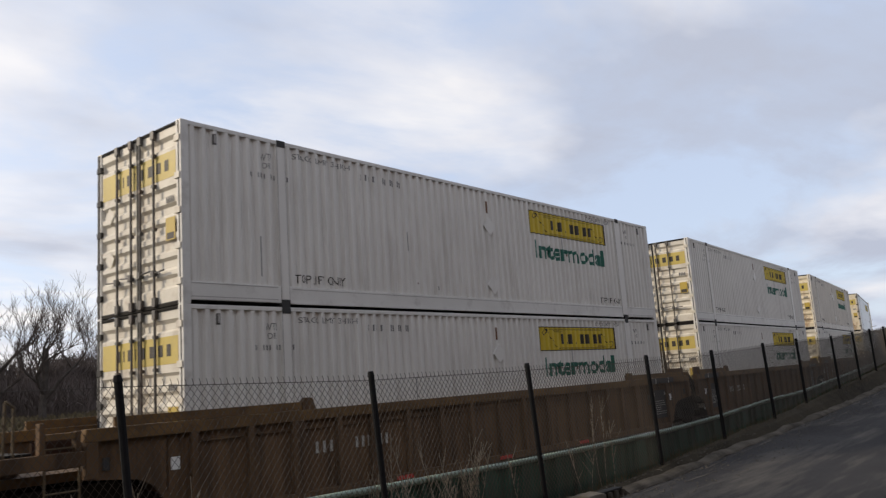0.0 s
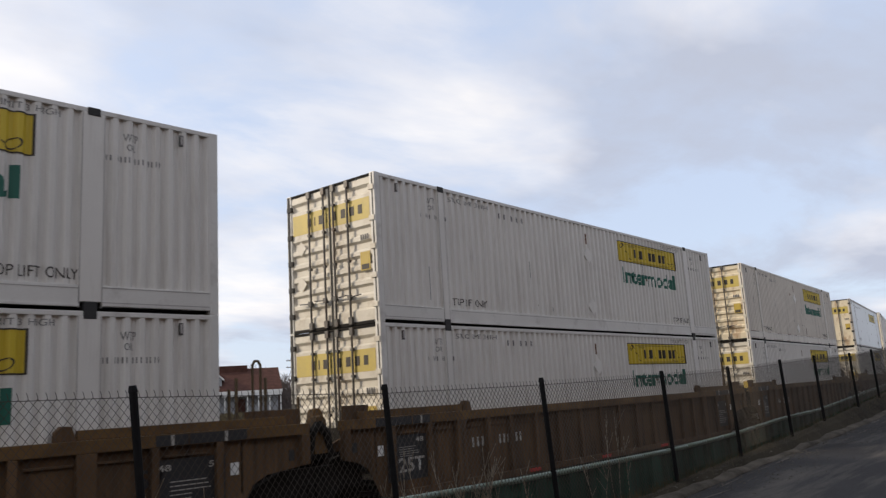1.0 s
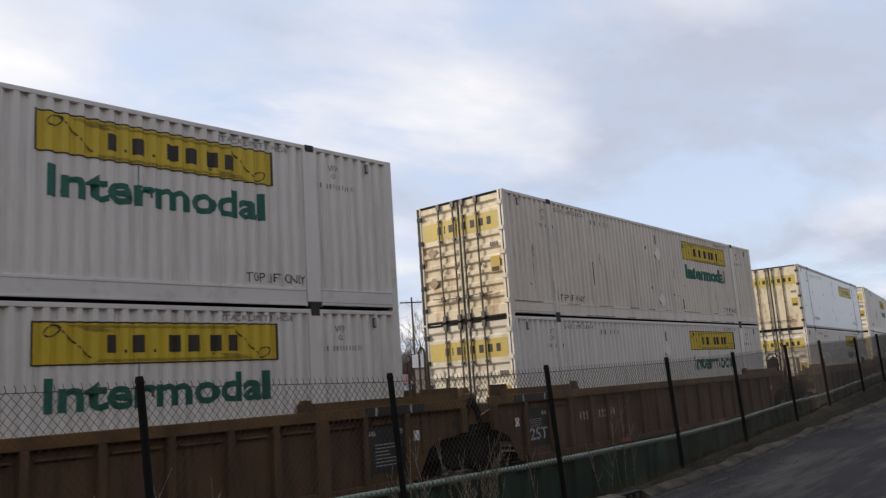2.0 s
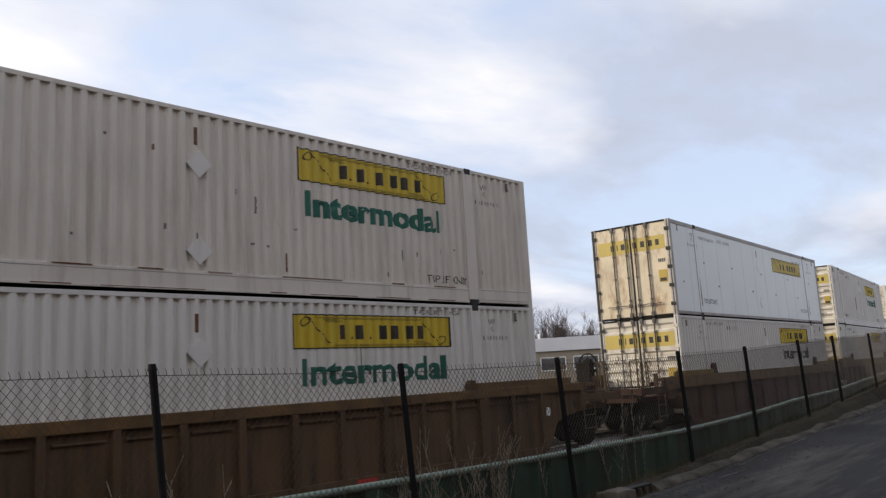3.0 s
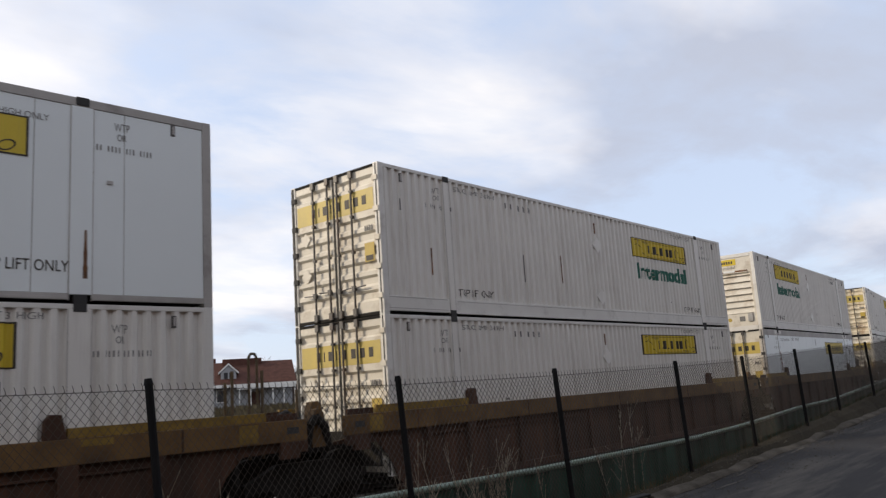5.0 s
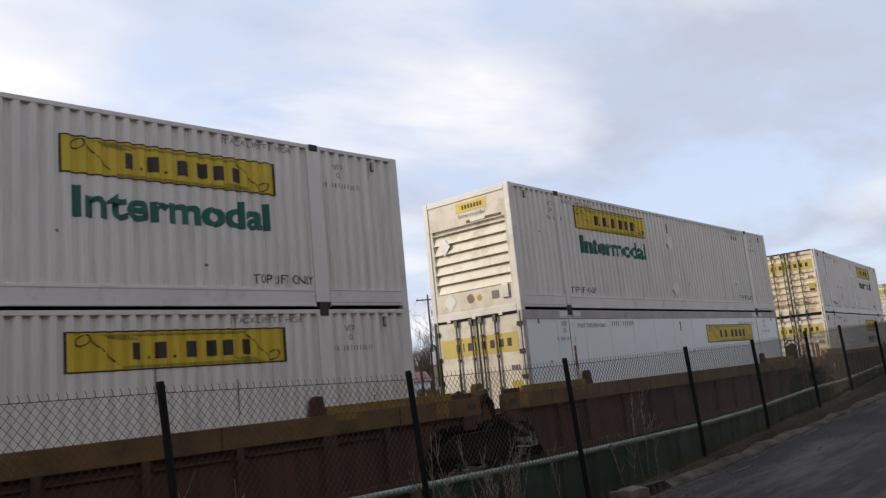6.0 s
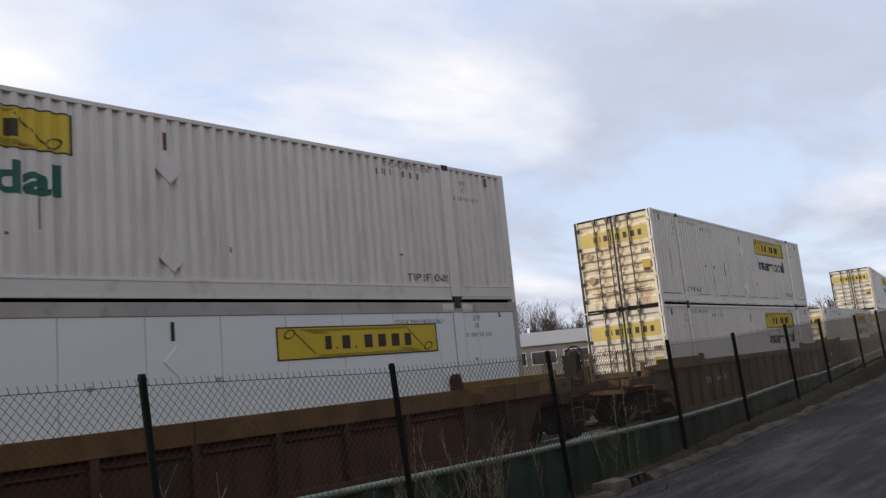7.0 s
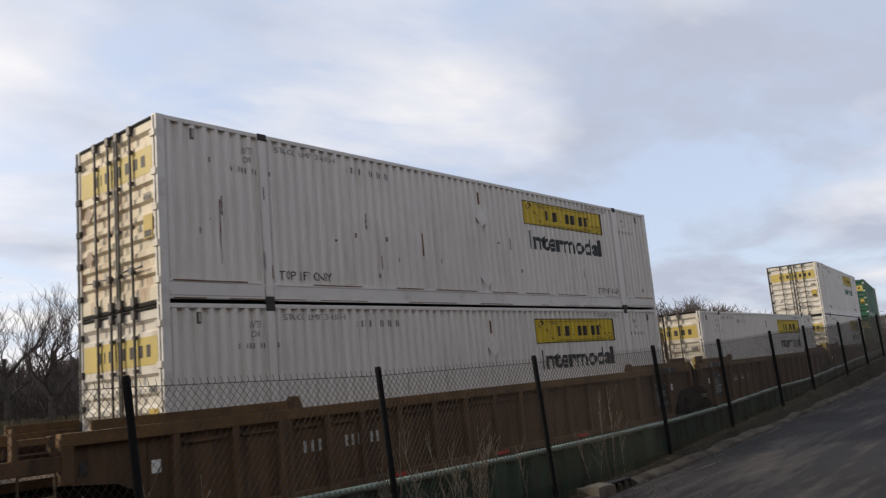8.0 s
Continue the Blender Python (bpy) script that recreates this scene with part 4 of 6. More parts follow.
        part("bulkhead", bbox(*sorted((sx * (HX + 0.30), sx * (HX + 0.36))), -1.36, 1.36, 0.55, zc0 + 0.02, 0.01), msheet if cp else M_TRUCK_AND_SHADE, u)
        for y in (-0.95, 0.95):
            part("platform_bracket", prism([(sx * (HX + 0.4), 0.98), (sx * (HX + 1.4), 0.98), (sx * (HX + 0.4), zc0 - 0.02)], y - 0.02, y + 0.02), msheet, deck)
        if cp:
            for sy in (-1, 1):  # open end frame past the chord: sill, uprights, top rail and an inset panel
                fy = sorted((sy * (Y0 + 0.01), sy * (Y0 - 0.10)))
                sill = part("end_sill", bbox(*sorted((sx * (xe - 0.02), sx * (ext + 0.25))), *fy, 1.05, 1.24, 0.012), msheet, u, "grimy brown end sill")
                for xx, top_ in ((0.06, zc1 - 0.01), (0.52, zc1 + 0.12)):
                    part("upright", bbox(*sorted((sx * (xe + xx), sx * (xe + xx + 0.07))), *fy, 1.242, top_, 0.008), msheet, sill)
                part("top_bar", bbox(*sorted((sx * (xe + 0.135), sx * (xe + 0.515))), *fy, zc1 - 0.10, zc1 - 0.02, 0.008), mchord, sill)
                part("inset_panel", bbox(*sorted((sx * (xe + 0.08), sx * (xe + 0.60))), *sorted((sy * (Y0 - 0.20), sy * (Y0 - 0.22))), 1.242, zc1 - 0.11), M_RUSTCAR, sill, "dull red inset panel")
                part("step_bracket", bbox(*sorted((sx * (xe + 0.42), sx * (xe + 0.98))), *sorted((sy * (Y0 - 0.02), sy * (Y0 - 0.06))), 0.30, 0.36, 0.008), M_HANDRAIL, sill)
                for xx in (0.85, 1.15):
                    part("grab_rail", path_tube([(sx * (xe + xx), sy * (Y0 - 0.12), 1.24), (sx * (xe + xx), sy * (Y0 - 0.12), 1.85), (sx * (xe + xx + 0.10), sy * (Y0 - 0.12), 1.93), (sx * (xe + xx + 0.12), sy * (Y0 - 0.12), 1.24)], 0.018), M_HANDRAIL, sill, "dull yellow grab rail")
            part("walkway", bbox(*sorted((sx * (xe + 0.62), sx * (ext + 0.22))), -1.28, 1.28, 1.245, 1.275, 0.006), M_TRUCK_AND_SHADE, deck, "dark grated crossover walkway")
            part("walkway_support", bbox(*sorted((sx * (xe + 0.70), sx * (ext - 0.1))), -1.1, 1.1, 0.99, 1.04, 0.006), msheet, deck)
            hose = bmesh.new()
            for yy in (-0.42, 0.36):
                pts_ = [Vector((sx * (ext + 0.1), yy, 0.80)), Vector((sx * (ext + 0.35), yy * 0.9, 0.45)), Vector((sx * (ext + 0.62), yy * 0.6, 0.30)), Vector((sx * (ext + 0.9), yy * 0.4, 0.42))]
                for p_, q_ in zip(pts_, pts_[1:]):
                    rod(hose, p_, q_, 0.028, None, 6)
            tagged(part("air_hose", hose, M_DARK, deck, "black rubber air hose"), kind="stuff")
            add_truck(u, sx * (HX + 1.55))
            for y in (-1.1, -0.5, 0.5, 1.1):
                part("handrail", path_tube([(sx * (ext - 0.08), y - 0.1, 0.96), (sx * (ext - 0.08), y - 0.1, 1.95), (sx * (ext - 0.08), y + 0.1, 1.95), (sx * (ext - 0.08), y + 0.1, 0.96)] if abs(y) > 1 else [(sx * (ext - 0.3), y, 0.96), (sx * (ext - 0.3), y, 1.5)], 0.02), M_HANDRAIL, deck, "dull yellow handrail")
            bm = bmesh.new()
            box(bm, *sorted((sx * ext, sx * (ext + 0.50))), -0.09, 0.09, 0.66, 0.82)
            box(bm, *sorted((sx * (ext + 0.45), sx * (ext + 0.85))), -0.16, 0.16, 0.60, 0.88)
            part("coupler", bm, M_TRUCK_AND_SHADE, u, "dark knuckle coupler")
            st = bmesh.new()
            for zz_ in (0.45, 0.75, 1.05, 1.3):
                rod(st, (sx * (xe + 0.05), -Y0 + 0.05, zz_), (sx * (xe + 0.5), -Y0 + 0.05, zz_), 0.014, None, 6)
            for xx in (0.05, 0.5):
                rod(st, (sx * (xe + xx), -Y0 + 0.05, 0.35), (sx * (xe + xx), -Y0 + 0.05, 1.45), 0.016, None, 6)
            part("ladder", st, M_HANDRAIL, u, "dull yellow end ladder")
            if sx > 0:
                bw_ = bmesh.new()
                for i in range(24):
                    a0, a1 = 2 * math.pi * i / 24, 2 * math.pi * (i + 1) / 24
                    rod(bw_, (sx * (ext - 0.05), -0.75 + 0.26 * math.cos(a0), 1.55 + 0.26 * math.sin(a0)), (sx * (ext - 0.05), -0.75 + 0.26 * math.cos(a1), 1.55 + 0.26 * math.sin(a1)), 0.02, None, 5)
                for i in range(4):
                    a0 = math.pi * i / 4
                    rod(bw_, (sx * (ext - 0.05), -0.75 - 0.25 * math.cos(a0), 1.55 - 0.25 * math.sin(a0)), (sx * (ext - 0.05), -0.75 + 0.25 * math.cos(a0), 1.55 + 0.25 * math.sin(a0)), 0.012, None, 5)
                rod(bw_, (sx * (ext - 0.05), -0.75, 1.55), (sx * (ext - 0.12), -0.75, 1.55), 0.15, 0.12, 14)
                box(bw_, *sorted((sx * (ext - 0.30), sx * (ext - 0.1))), -0.95, -0.55, 0.98, 1.6)
                for v in bw_.verts:
                    v.co.z += 0.38 if v.co.z > 1.2 else 0.0
                part("brake_wheel", bw_, M_TRUCK_AND_SHADE, deck, "dark hand-brake wheel")
        else:
            if sx > 0:
                add_truck(u, sx * (HX + 1.78))
            if sx > 0:  # handrails and hose posts at the pivot
                part("handrail", path_tube([(8.88, -0.95, 0.9), (8.88, -0.95, 2.48), (8.92, -0.95, 2.55), (8.99, -0.95, 2.55), (9.03, -0.95, 2.48), (9.03, -0.95, 1.75)], 0.022), M_HANDRAIL, u, "dull yellow hooked handrail")
                for xx, yy, zz_ in ((8.58, -0.95, 2.28), (8.66, -0.6, 2.12), (9.12, -0.95, 2.28), (10.05, -0.55, 1.95)):
                    part("hose_post", bar((xx, yy, 0.9), (xx, yy, zz_), 0.026, None, 6), M_HANDRAIL, u, "thin yellow hose post")
                for xx, yy, hh in ((9.98, -1.18, 1.62), (10.12, -0.92, 1.74)):
                    part("pivot_lug", prism([(xx - 0.13, 1.0), (xx + 0.13, 1.0), (xx + 0.11, hh - 0.08), (xx + 0.04, hh), (xx - 0.08, hh - 0.02), (xx - 0.13, hh - 0.20)], yy - 0.08, yy + 0.08), mchord, u, "worn yellow pivot lug")
                tagged(part("hose_bundle", path_tube([(9.72, -1.25, 0.95), (9.78, -1.28, 1.35), (9.90, -1.30, 1.48), (10.08, -1.28, 1.32), (10.20, -1.2, 0.95)], 0.075, 8), M_TRUCK_AND_SHADE, u, "thick black hose bundle"), kind="stuff")
                part("pivot_casting", prism([(9.58, 0.95), (9.98, 0.95), (9.98, 1.22), (9.90, 1.46), (9.70, 1.50), (9.60, 1.30)], -0.62, -0.28), mchord, u, "yellow pivot casting")
                for k_, (yy, dz) in enumerate(((-0.95, 0.0), (-0.75, 0.08), (0.55, 0.03))):
                    part("looped_hose", path_tube([(9.30, yy, 1.10 + dz), (9.42, yy - 0.05, 1.42 + dz), (9.62, yy - 0.12, 1.52 + dz), (9.86, yy - 0.10, 1.36 + dz), (9.98, yy, 1.02 + dz)], 0.035, 8), M_DARK, u, "black looped brake hose")
                part("valve_box", bbox(9.20, 9.52, -1.20, -0.86, 0.98, 1.30, 0.03), M_TRUCK_AND_SHADE, u, "grimy valve box")
            # the yoke too is near black, for the shade at the pivot
            part("draft_yoke", bbox(*sorted((sx * (xend[sx] - 0.1), sx * (xend[sx] + 0.26))), -0.35, 0.35, 0.55, 1.05, 0.03), M_TRUCK_AND_SHADE, u)
    fl = bmesh.new()
    for i in range(9):
        x = -7.2 + 14.4 * i / 8
        box(fl, x - 0.12, x + 0.12, -Y0 + 0.06, Y0 - 0.06, 0.08, 0.20)
    tagged(part("floor_beam", fl, M_TRUCK_AND_SHADE, u), kind="stuff")
    if marks:
        y = Y0 + 0.027
        yp = Y0 - 0.057
        for x0 in (-5.66,):
            n_ = bmesh.new()
            for i in range(4):
                box(n_, x0 + 0.16 * i, x0 + 0.06 + 0.16 * i, -yp - 0.003, -yp, 0.78, 0.97)
            for i in range(6):
                box(n_, x0 + 0.92 + 0.15 * i, x0 + 0.98 + 0.15 * i, -yp - 0.003, -yp, 0.78, 0.97)
            tagged(part("faded_number", n_, M_STENCIL, u, "pale bars in place of a car number"), kind="stuff")
        if couple_r or couple_l:
            part("size_mark", waved_text("53", 6.75, 0.78, 0.40, 0.27, yp, 0.02, False, 0.003), M_PLATE, u, "dark stencilled figures")
        if not couple_l:
            plate = part("data_panel", bbox(-8.12, -7.0, -yp - 0.003, -yp, 0.36, 1.16), M_PLATE, u, "black stencilled data panel")
            part("figures", waved_text("125T", -7.98, 0.50, 0.84, 0.26, yp, 0.02, False, 0.007), M_STENCIL, plate)
            part("figures", waved_text("3         48", -8.0, 1.02, 0.86, 0.09, yp, 0.02, False, 0.007), M_STENCIL, plate)
            db = bmesh.new()
            for i in range(5):
                box(db, -7.80, -7.80 + rnd.uniform(0.35, 0.55), -yp - 0.006, -yp - 0.003, 0.78 + 0.04 * i, 0.79 + 0.04 * i)
            tagged(part("data_lettering", db, M_STENCIL, plate), kind="stuff")
        for s_, cp_ in ((-1, couple_l), (1, couple_r)):
            if not cp_:  # black patch on the chord above the data panel, with two white ticks
                cpz = part("chord_patch", bbox(*sorted((s_ * 7.0, s_ * 8.45)), -Y0 - 0.024, -Y0 - 0.021, zc0 + 0.01, zc1 - 0.012), M_PLATE, u, "black painted chord patch")
                for xt in (7.25, 8.1):
                    part("tick", bbox(s_ * xt - 0.025, s_ * xt + 0.025, -Y0 - 0.028, -Y0 - 0.025, zc0 + 0.01, zc1 - 0.012), M_STENCIL, cpz)
        if not couple_r:
            p2 = part("data_panel", bbox(7.0, 8.12, -yp - 0.003, -yp, 0.36, 1.16), M_PLATE, u, "black stencilled data panel")
            part("figures", waved_text("48          53", 7.06, 1.00, 0.98, 0.09, yp, 0.02, False, 0.007), M_STENCIL, p2)
            db = bmesh.new()
            for i in range(7):
                box(db, 7.25, 7.25 + rnd.uniform(0.3, 0.7), -yp - 0.006, -yp - 0.003, 0.48 + 0.06 * i, 0.495 + 0.06 * i)
            tagged(part("data_lettering", db, M_STENCIL, p2), kind="stuff")
        for x in (-8.28, 8.28):
            part("reflector", bbox(x - 0.07, x + 0.07, -Y0 + 0.052, -Y0 + 0.06, 0.84, 1.02), M_PALE, u, "pale reflector")
        for x in (-3.6, -0.4, 2.9):
            part("red_reflector", bbox(x - 0.22, x + 0.22, -y - 0.004, -y + 0.004, 0.10, 0.17), M_RED, u)
    return u


A_CAR = "yellow-brown articulated well car with grimy ribbed sides"
B_CAR = "rust-brown articulated well car with yellow top chord"
CAR_Z = TOP_OF_RAIL - 0.03
unit_mid = well_unit(A_CAR, M_CAR, M_CHORD, False, False, 1.51, 0.17, True, 1)
unit_l = well_unit(A_CAR, M_CAR, M_CHORD, True, False, 1.51, 0.17, True, 2)
unit_r = well_unit(A_CAR, M_CAR, M_CHORD, False, True, 1.51, 0.17, True, 3)
rust_mid = well_unit(B_CAR, M_RUSTCAR, M_CHORD, False, False, 1.47, 0.33, False, 4, False)
rust_l = well_unit(B_CAR, M_RUSTCAR, M_CHORD, True, False, 1.47, 0.33, False, 5, False)
rust_r = well_unit(B_CAR, M_RUSTCAR, M_CHORD, False, True, 1.47, 0.33, False, 6, False)
ride(unit_l, "a", CAR_Z)
ride(unit_mid, "b", CAR_Z)
ride(unit_r, "c", CAR_Z)
ride(rust_l, "r", CAR_Z)
ride(rust_mid, "e", CAR_Z)
ride(rust_r, "f", CAR_Z)
for key, src in (("z", unit_r), ("g", unit_l), ("h", unit_mid), ("i", unit_r), ("j", rust_l), ("k", rust_mid), ("l", rust_r)):
    ride(copy_thing(src, pose(0, 0, 0)), key, CAR_Z)

# ---- stacked containers ----
std = corrugated_container("white corrugated freight container with yellow logo board, in a stack", M_DOOR, True, 1)
rusty = corrugated_container("white corrugated freight container with rust-stained doors, in a stack", M_DOOR_RUST, True, 2)
beige = corrugated_container("beige corrugated freight container with rust-stained doors, in a stack", M_DOOR_RUST, True, 9, M_BEIGE, small="mid")
front = corrugated_container("white corrugated freight container with ribbed end, upon a smooth one", M_DOOR, False, 3)
small_up = corrugated_container("white corrugated freight container with small logo board, in a stack", M_DOOR, True, 7, small="up")
small_low = corrugated_container("white corrugated freight container with small wordless logo board, in a stack", M_DOOR, True, 8, small="low")
reef_top = reefer_container("smooth white insulated container with rust-stained doors, stacked on another", M_DOOR_RUST, 4)
reef_low = reefer_container("smooth white insulated container with clean doors, seated in the well", M_DOOR, 5)
green = corrugated_container("dark green corrugated freight container, stacked in a well car", M_GBOX, True, 6, M_GBOX, True)
UP, LOW = JOINT, JOINT - CH
ride(small_up, "e", UP)
ride(small_low, "e", LOW)
ride(std, "a", UP)
ride(beige, "c", UP)
ride(rusty, "g", UP)
for w_ in [c for c in rusty.children if c.name.startswith("word")]:  # newer boxes carry the word in slate grey
    w_.data.materials[0] = M_GREY_INK
    w_["label"] = "slate grey painted word"
ride(front, "f", UP)
ride(reef_top, "r", UP)
ride(reef_low, "f", LOW)
ride(green, "j", UP)
for key, src, z in (("a", std, LOW), ("b", std, UP), ("b", std, LOW), ("c", std, LOW), ("r", std, LOW), ("g", std, LOW),
                    ("h", std, LOW), ("i", std, UP), ("i", std, LOW), ("j", green, LOW), ("k", std, UP), ("k", std, LOW), ("l", std, UP), ("l", std, LOW)):
    th = ride(copy_thing(src, pose(0, 0, 0)), key, z)
    word = [c for c in th.children if c.name.startswith("word")]
    if word and key in "rgh":  # newer boxes carry the word in slate grey
        word[0].data = word[0].data.copy()
        word[0].data.materials[0] = M_GREY_INK
        word[0]["label"] = "slate grey painted word"


# ---- ground, road, kerb ----
def road_z(x):
    return -0.25 + 0.036 * max(-15.0, min(60.0, x))


def bend(x):
    """how far the street and fence swing with the track at x"""
    xx = max(-60.0, min(160.0, x))
    return 0.5 * CURVE * xx * xx - 0.5 * (CURVE - CURVE_FAR) * max(0.0, xx - EASE) ** 2


def smooth(a_, b_, v):
    t = max(0.0, min(1.0, (v - a_) / (b_ - a_)))
    return t * t * (3 - 2 * t)


def ground_z(x, y):
    q = y - bend(x)
    zr = road_z(x)
    z = zr - 0.10 + 0.21 * smooth(5.33, 5.55, q) + max(-0.24, min(0.55, -0.305 + 0.0234 * x)) * smooth(5.42, 5.75, q)
    z = z * (1 - smooth(6.5, 8.6, q)) + (-0.42) * smooth(6.5, 8.6, q)
    far = smooth(18, 55, q)
    z = z * (1 - far) + 1.0 * far
    z += 3.0 * smooth(125, 260, q)
    z -= 0.22 * smooth(5.76, 6.12, q) * (1 - smooth(6.5, 8.6, q)) * smooth(3.0, 6.5, x)
    if 5.4 < q < 6.6:
        z += 0.035 * noise.noise((x * 1.3, y * 1.3, 0)) + 0.02 * noise.noise((x * 5, y * 5, 3))
    return z


def spread(fine, limits):
    out = list(fine)
    step = fine[1] - fine[0]
    x = fine[-1]
    while x < limits[1]:
        step *= 1.35
        x += step
        out.append(x)
    step, x = fine[1] - fine[0], fine[0]
    while x > limits[0]:
        step *= 1.35
        x -= step
        out.insert(0, x)
    return out


gx = spread([-12 + 0.5 * i for i in range(120)], (-2500, 2500))
gq = spread([4.6 + 0.12 * i for i in range(36)], (-2500, 2500))
gv = [(x, q + bend(x), ground_z(x, q + bend(x))) for q in gq for x in gx]
nx = len(gx)
ground = raw("ground", gv, [(j * nx + i, j * nx + i + 1, (j + 1) * nx + i + 1, (j + 1) * nx + i) for j in range(len(gq) - 1) for i in range(nx - 1)], M_SOIL)
tagged(ground, "dull winter soil with dormant grass", "ground", "", "structure")

# unseen wall, added behind the camera to hold back the sky's light
wall_south = part("wall_south", bbox(-60, 80, -13.0, -12.5, -2.0, 15.0), M_UNSEEN_WALL)
tagged(wall_south, "unseen plain wall added behind the camera to block sky light", "wall", "", "structure")
KERB_Q = 5.33
rx = [-40 + 1.0 * i for i in range(161)]
rq = [-9.0, -6.0, -3.0, -1.0, 1.0, 2.5, 3.6, 4.5, KERB_Q]
rv = [(x, q + bend(x), road_z(x) - 0.015 * smooth(3.5, 5.3, q) + 0.012 * noise.noise((x * 0.4, q * 0.6, 1))) for q in rq for x in rx]
road = raw("road", rv, [(j * 161 + i, j * 161 + i + 1, (j + 1) * 161 + i + 1, (j + 1) * 161 + i) for j in range(len(rq) - 1) for i in range(160)], M_ASPHALT)
tagged(road, "worn grey asphalt road rising gently", "road", "", "structure")

# track: ballast bed, ties and two rails
bv, bf = [], []
ss = [-60 + 4.0 * i for i in range(90)]
for s in ss:
    for off, z in ((-2.7, -0.60), (-1.6, -0.32), (1.6, -0.32), (2.7, -0.60)):
        x, y, h = arc(s, off)
        bv.append((x, y, z + rise(s)))
for i in range(len(ss) - 1):
    for j in range(3):
        bf.append((i * 4 + j, (i + 1) * 4 + j, (i + 1) * 4 + j + 1, i * 4 + j + 1))
tagged(raw("track_bed", bv, bf, M_GRAVEL), "grey crushed-stone ballast bed", "ballast", "", "structure")
track = thing("railway_track", "steel rails on dark ties in ballast", "track", "", "structure")
tb = bbox(-0.11, 0.11, -1.3, 1.3, -0.12, 0.0, 0.01)
tie0 = part("tie", tb, M_TIE, track)
for i in range(140):
    s = -25 + 0.55 * i
    x, y, h = arc(s)
    o = tie0 if i == 0 else new("tie", tie0.data)
    o.parent = track
    o.matrix_basis = pose(x, y, -0.30 + rise(s), 0, 0, math.degrees(h))
for off in (-0.76, 0.76):
    verts, faces = [], []
    for s in ss:
        for o2, z in ((-0.07, -0.30), (-0.035, -0.19), (-0.035, TOP_OF_RAIL), (0.035, TOP_OF_RAIL), (0.035, -0.19), (0.07, -0.30)):
            x, y, h = arc(s, off + o2)
            verts.append((x, y, z + rise(s)))
    for i in range(len(ss) - 1):
        for j in range(5):
            faces.append((i * 6 + j, (i + 1) * 6 + j, (i + 1) * 6 + j + 1, i * 6 + j + 1))
    raw("rail", verts, faces, M_STEEL, track)


# ---- fence ----
POSTS = [(-6.9, 1.75), (-4.45, 1.78), (-2.0, 1.82), (0.35, 1.84)]  # x along the street, height of the top
for az, el in ((64.66, 2.01), (48.00, 1.20), (37.00, 1.01), (28.81, 0.96), (24.52, 0.98), (21.25, 1.19), (19.19, 1.31), (17.12, 1.31)):
    x = 5.0
    for _ in range(40):
        x = (5.75 + bend(x)) / math.tan(radians(az))
    POSTS.append((x, EYE + math.hypot(x, 5.75 + bend(x)) * math.tan(radians(el))))
while POSTS[-1][0] < 62:
    POSTS.append((POSTS[-1][0] + 2.44, POSTS[-1][1] + 2.44 * 0.045))
fence = thing("chain_link_fence", "black chain-link fence with leaning steel posts beside the street", "fence")
LEAN_X = 0.085


def fence_at(x):
    return 5.75 + bend(x)


for i, (x, zt) in enumerate(POSTS):
    zb = ground_z(x, fence_at(x)) - 0.1
    lx = LEAN_X * (zt - zb) + 0.01 * math.sin(i * 2.3)
    bm = bar((x + lx, fence_at(x) - 0.03, zb), (x, fence_at(x) - 0.03, zt - 0.03), 0.030, 0.030, 10)
    rod(bm, (x, fence_at(x) - 0.03, zt - 0.05), (x - 0.004, fence_at(x) - 0.03, zt), 0.036, 0.026, 10)
    part("post", bm, M_POST, fence)
WP, HP = 0.031, 0.039
for (x0, t0), (x1, t1) in zip(POSTS, POSTS[1:]):
    if x1 > 45:
        break
    verts, faces = [], []
    n = max(1, round((x1 - x0) / WP))
    pit = (x1 - x0) / n
    rw = 0.0024
    for k in range(n):
        xa = x0 + pit * k
        zt = t0 + (t1 - t0) * k / n - 0.075
        zb = ground_z(xa, fence_at(xa)) + 0.02
        m = int((zt - zb) / HP)
        pts = [(xa + (pit * 1.04 if (j + k) % 2 else -pit * 0.04), zt - j * HP) for j in range(m)]
        pts = [(xa + pit * 0.75, zt + 0.042), (xa + pit * 0.95, zt + 0.018)] + pts if k % 2 else pts
        base = len(verts)
        for j, (px, pz) in enumerate(pts):
            zt_ = (zt - pz) * LEAN_X
            py = fence_at(px) + (0.002 if (j + k) % 2 else -0.002)
            verts += [(px + zt_ - rw, py - rw, pz), (px + zt_ + rw, py - rw, pz), (px + zt_, py + rw, pz)]
        for j in range(len(pts) - 1):
            b0 = base + 3 * j
            for q in range(3):
                faces.append((b0 + q, b0 + (q + 1) % 3, b0 + 3 + (q + 1) % 3, b0 + 3 + q))
    mesh_panel = raw("wire_mesh", verts, faces, M_WIRE, fence)
    tagged(mesh_panel, "", "", "", "stuff")
    part("tension_wire", bar((x0, fence_at(x0) + 0.004, t0 - 0.085), (x1, fence_at(x1) + 0.004, t1 - 0.085), 0.003, None, 5), M_WIRE, fence)

# ---- green barrier behind the fence ----
WALL_Q = 6.25
barrier = thing("steel_barrier", "green ribbed steel barrier with pale tube on top", "barrier")
WALL = [(-8.0, 0.72), (0.0, 0.70), (8.1, 0.62)]
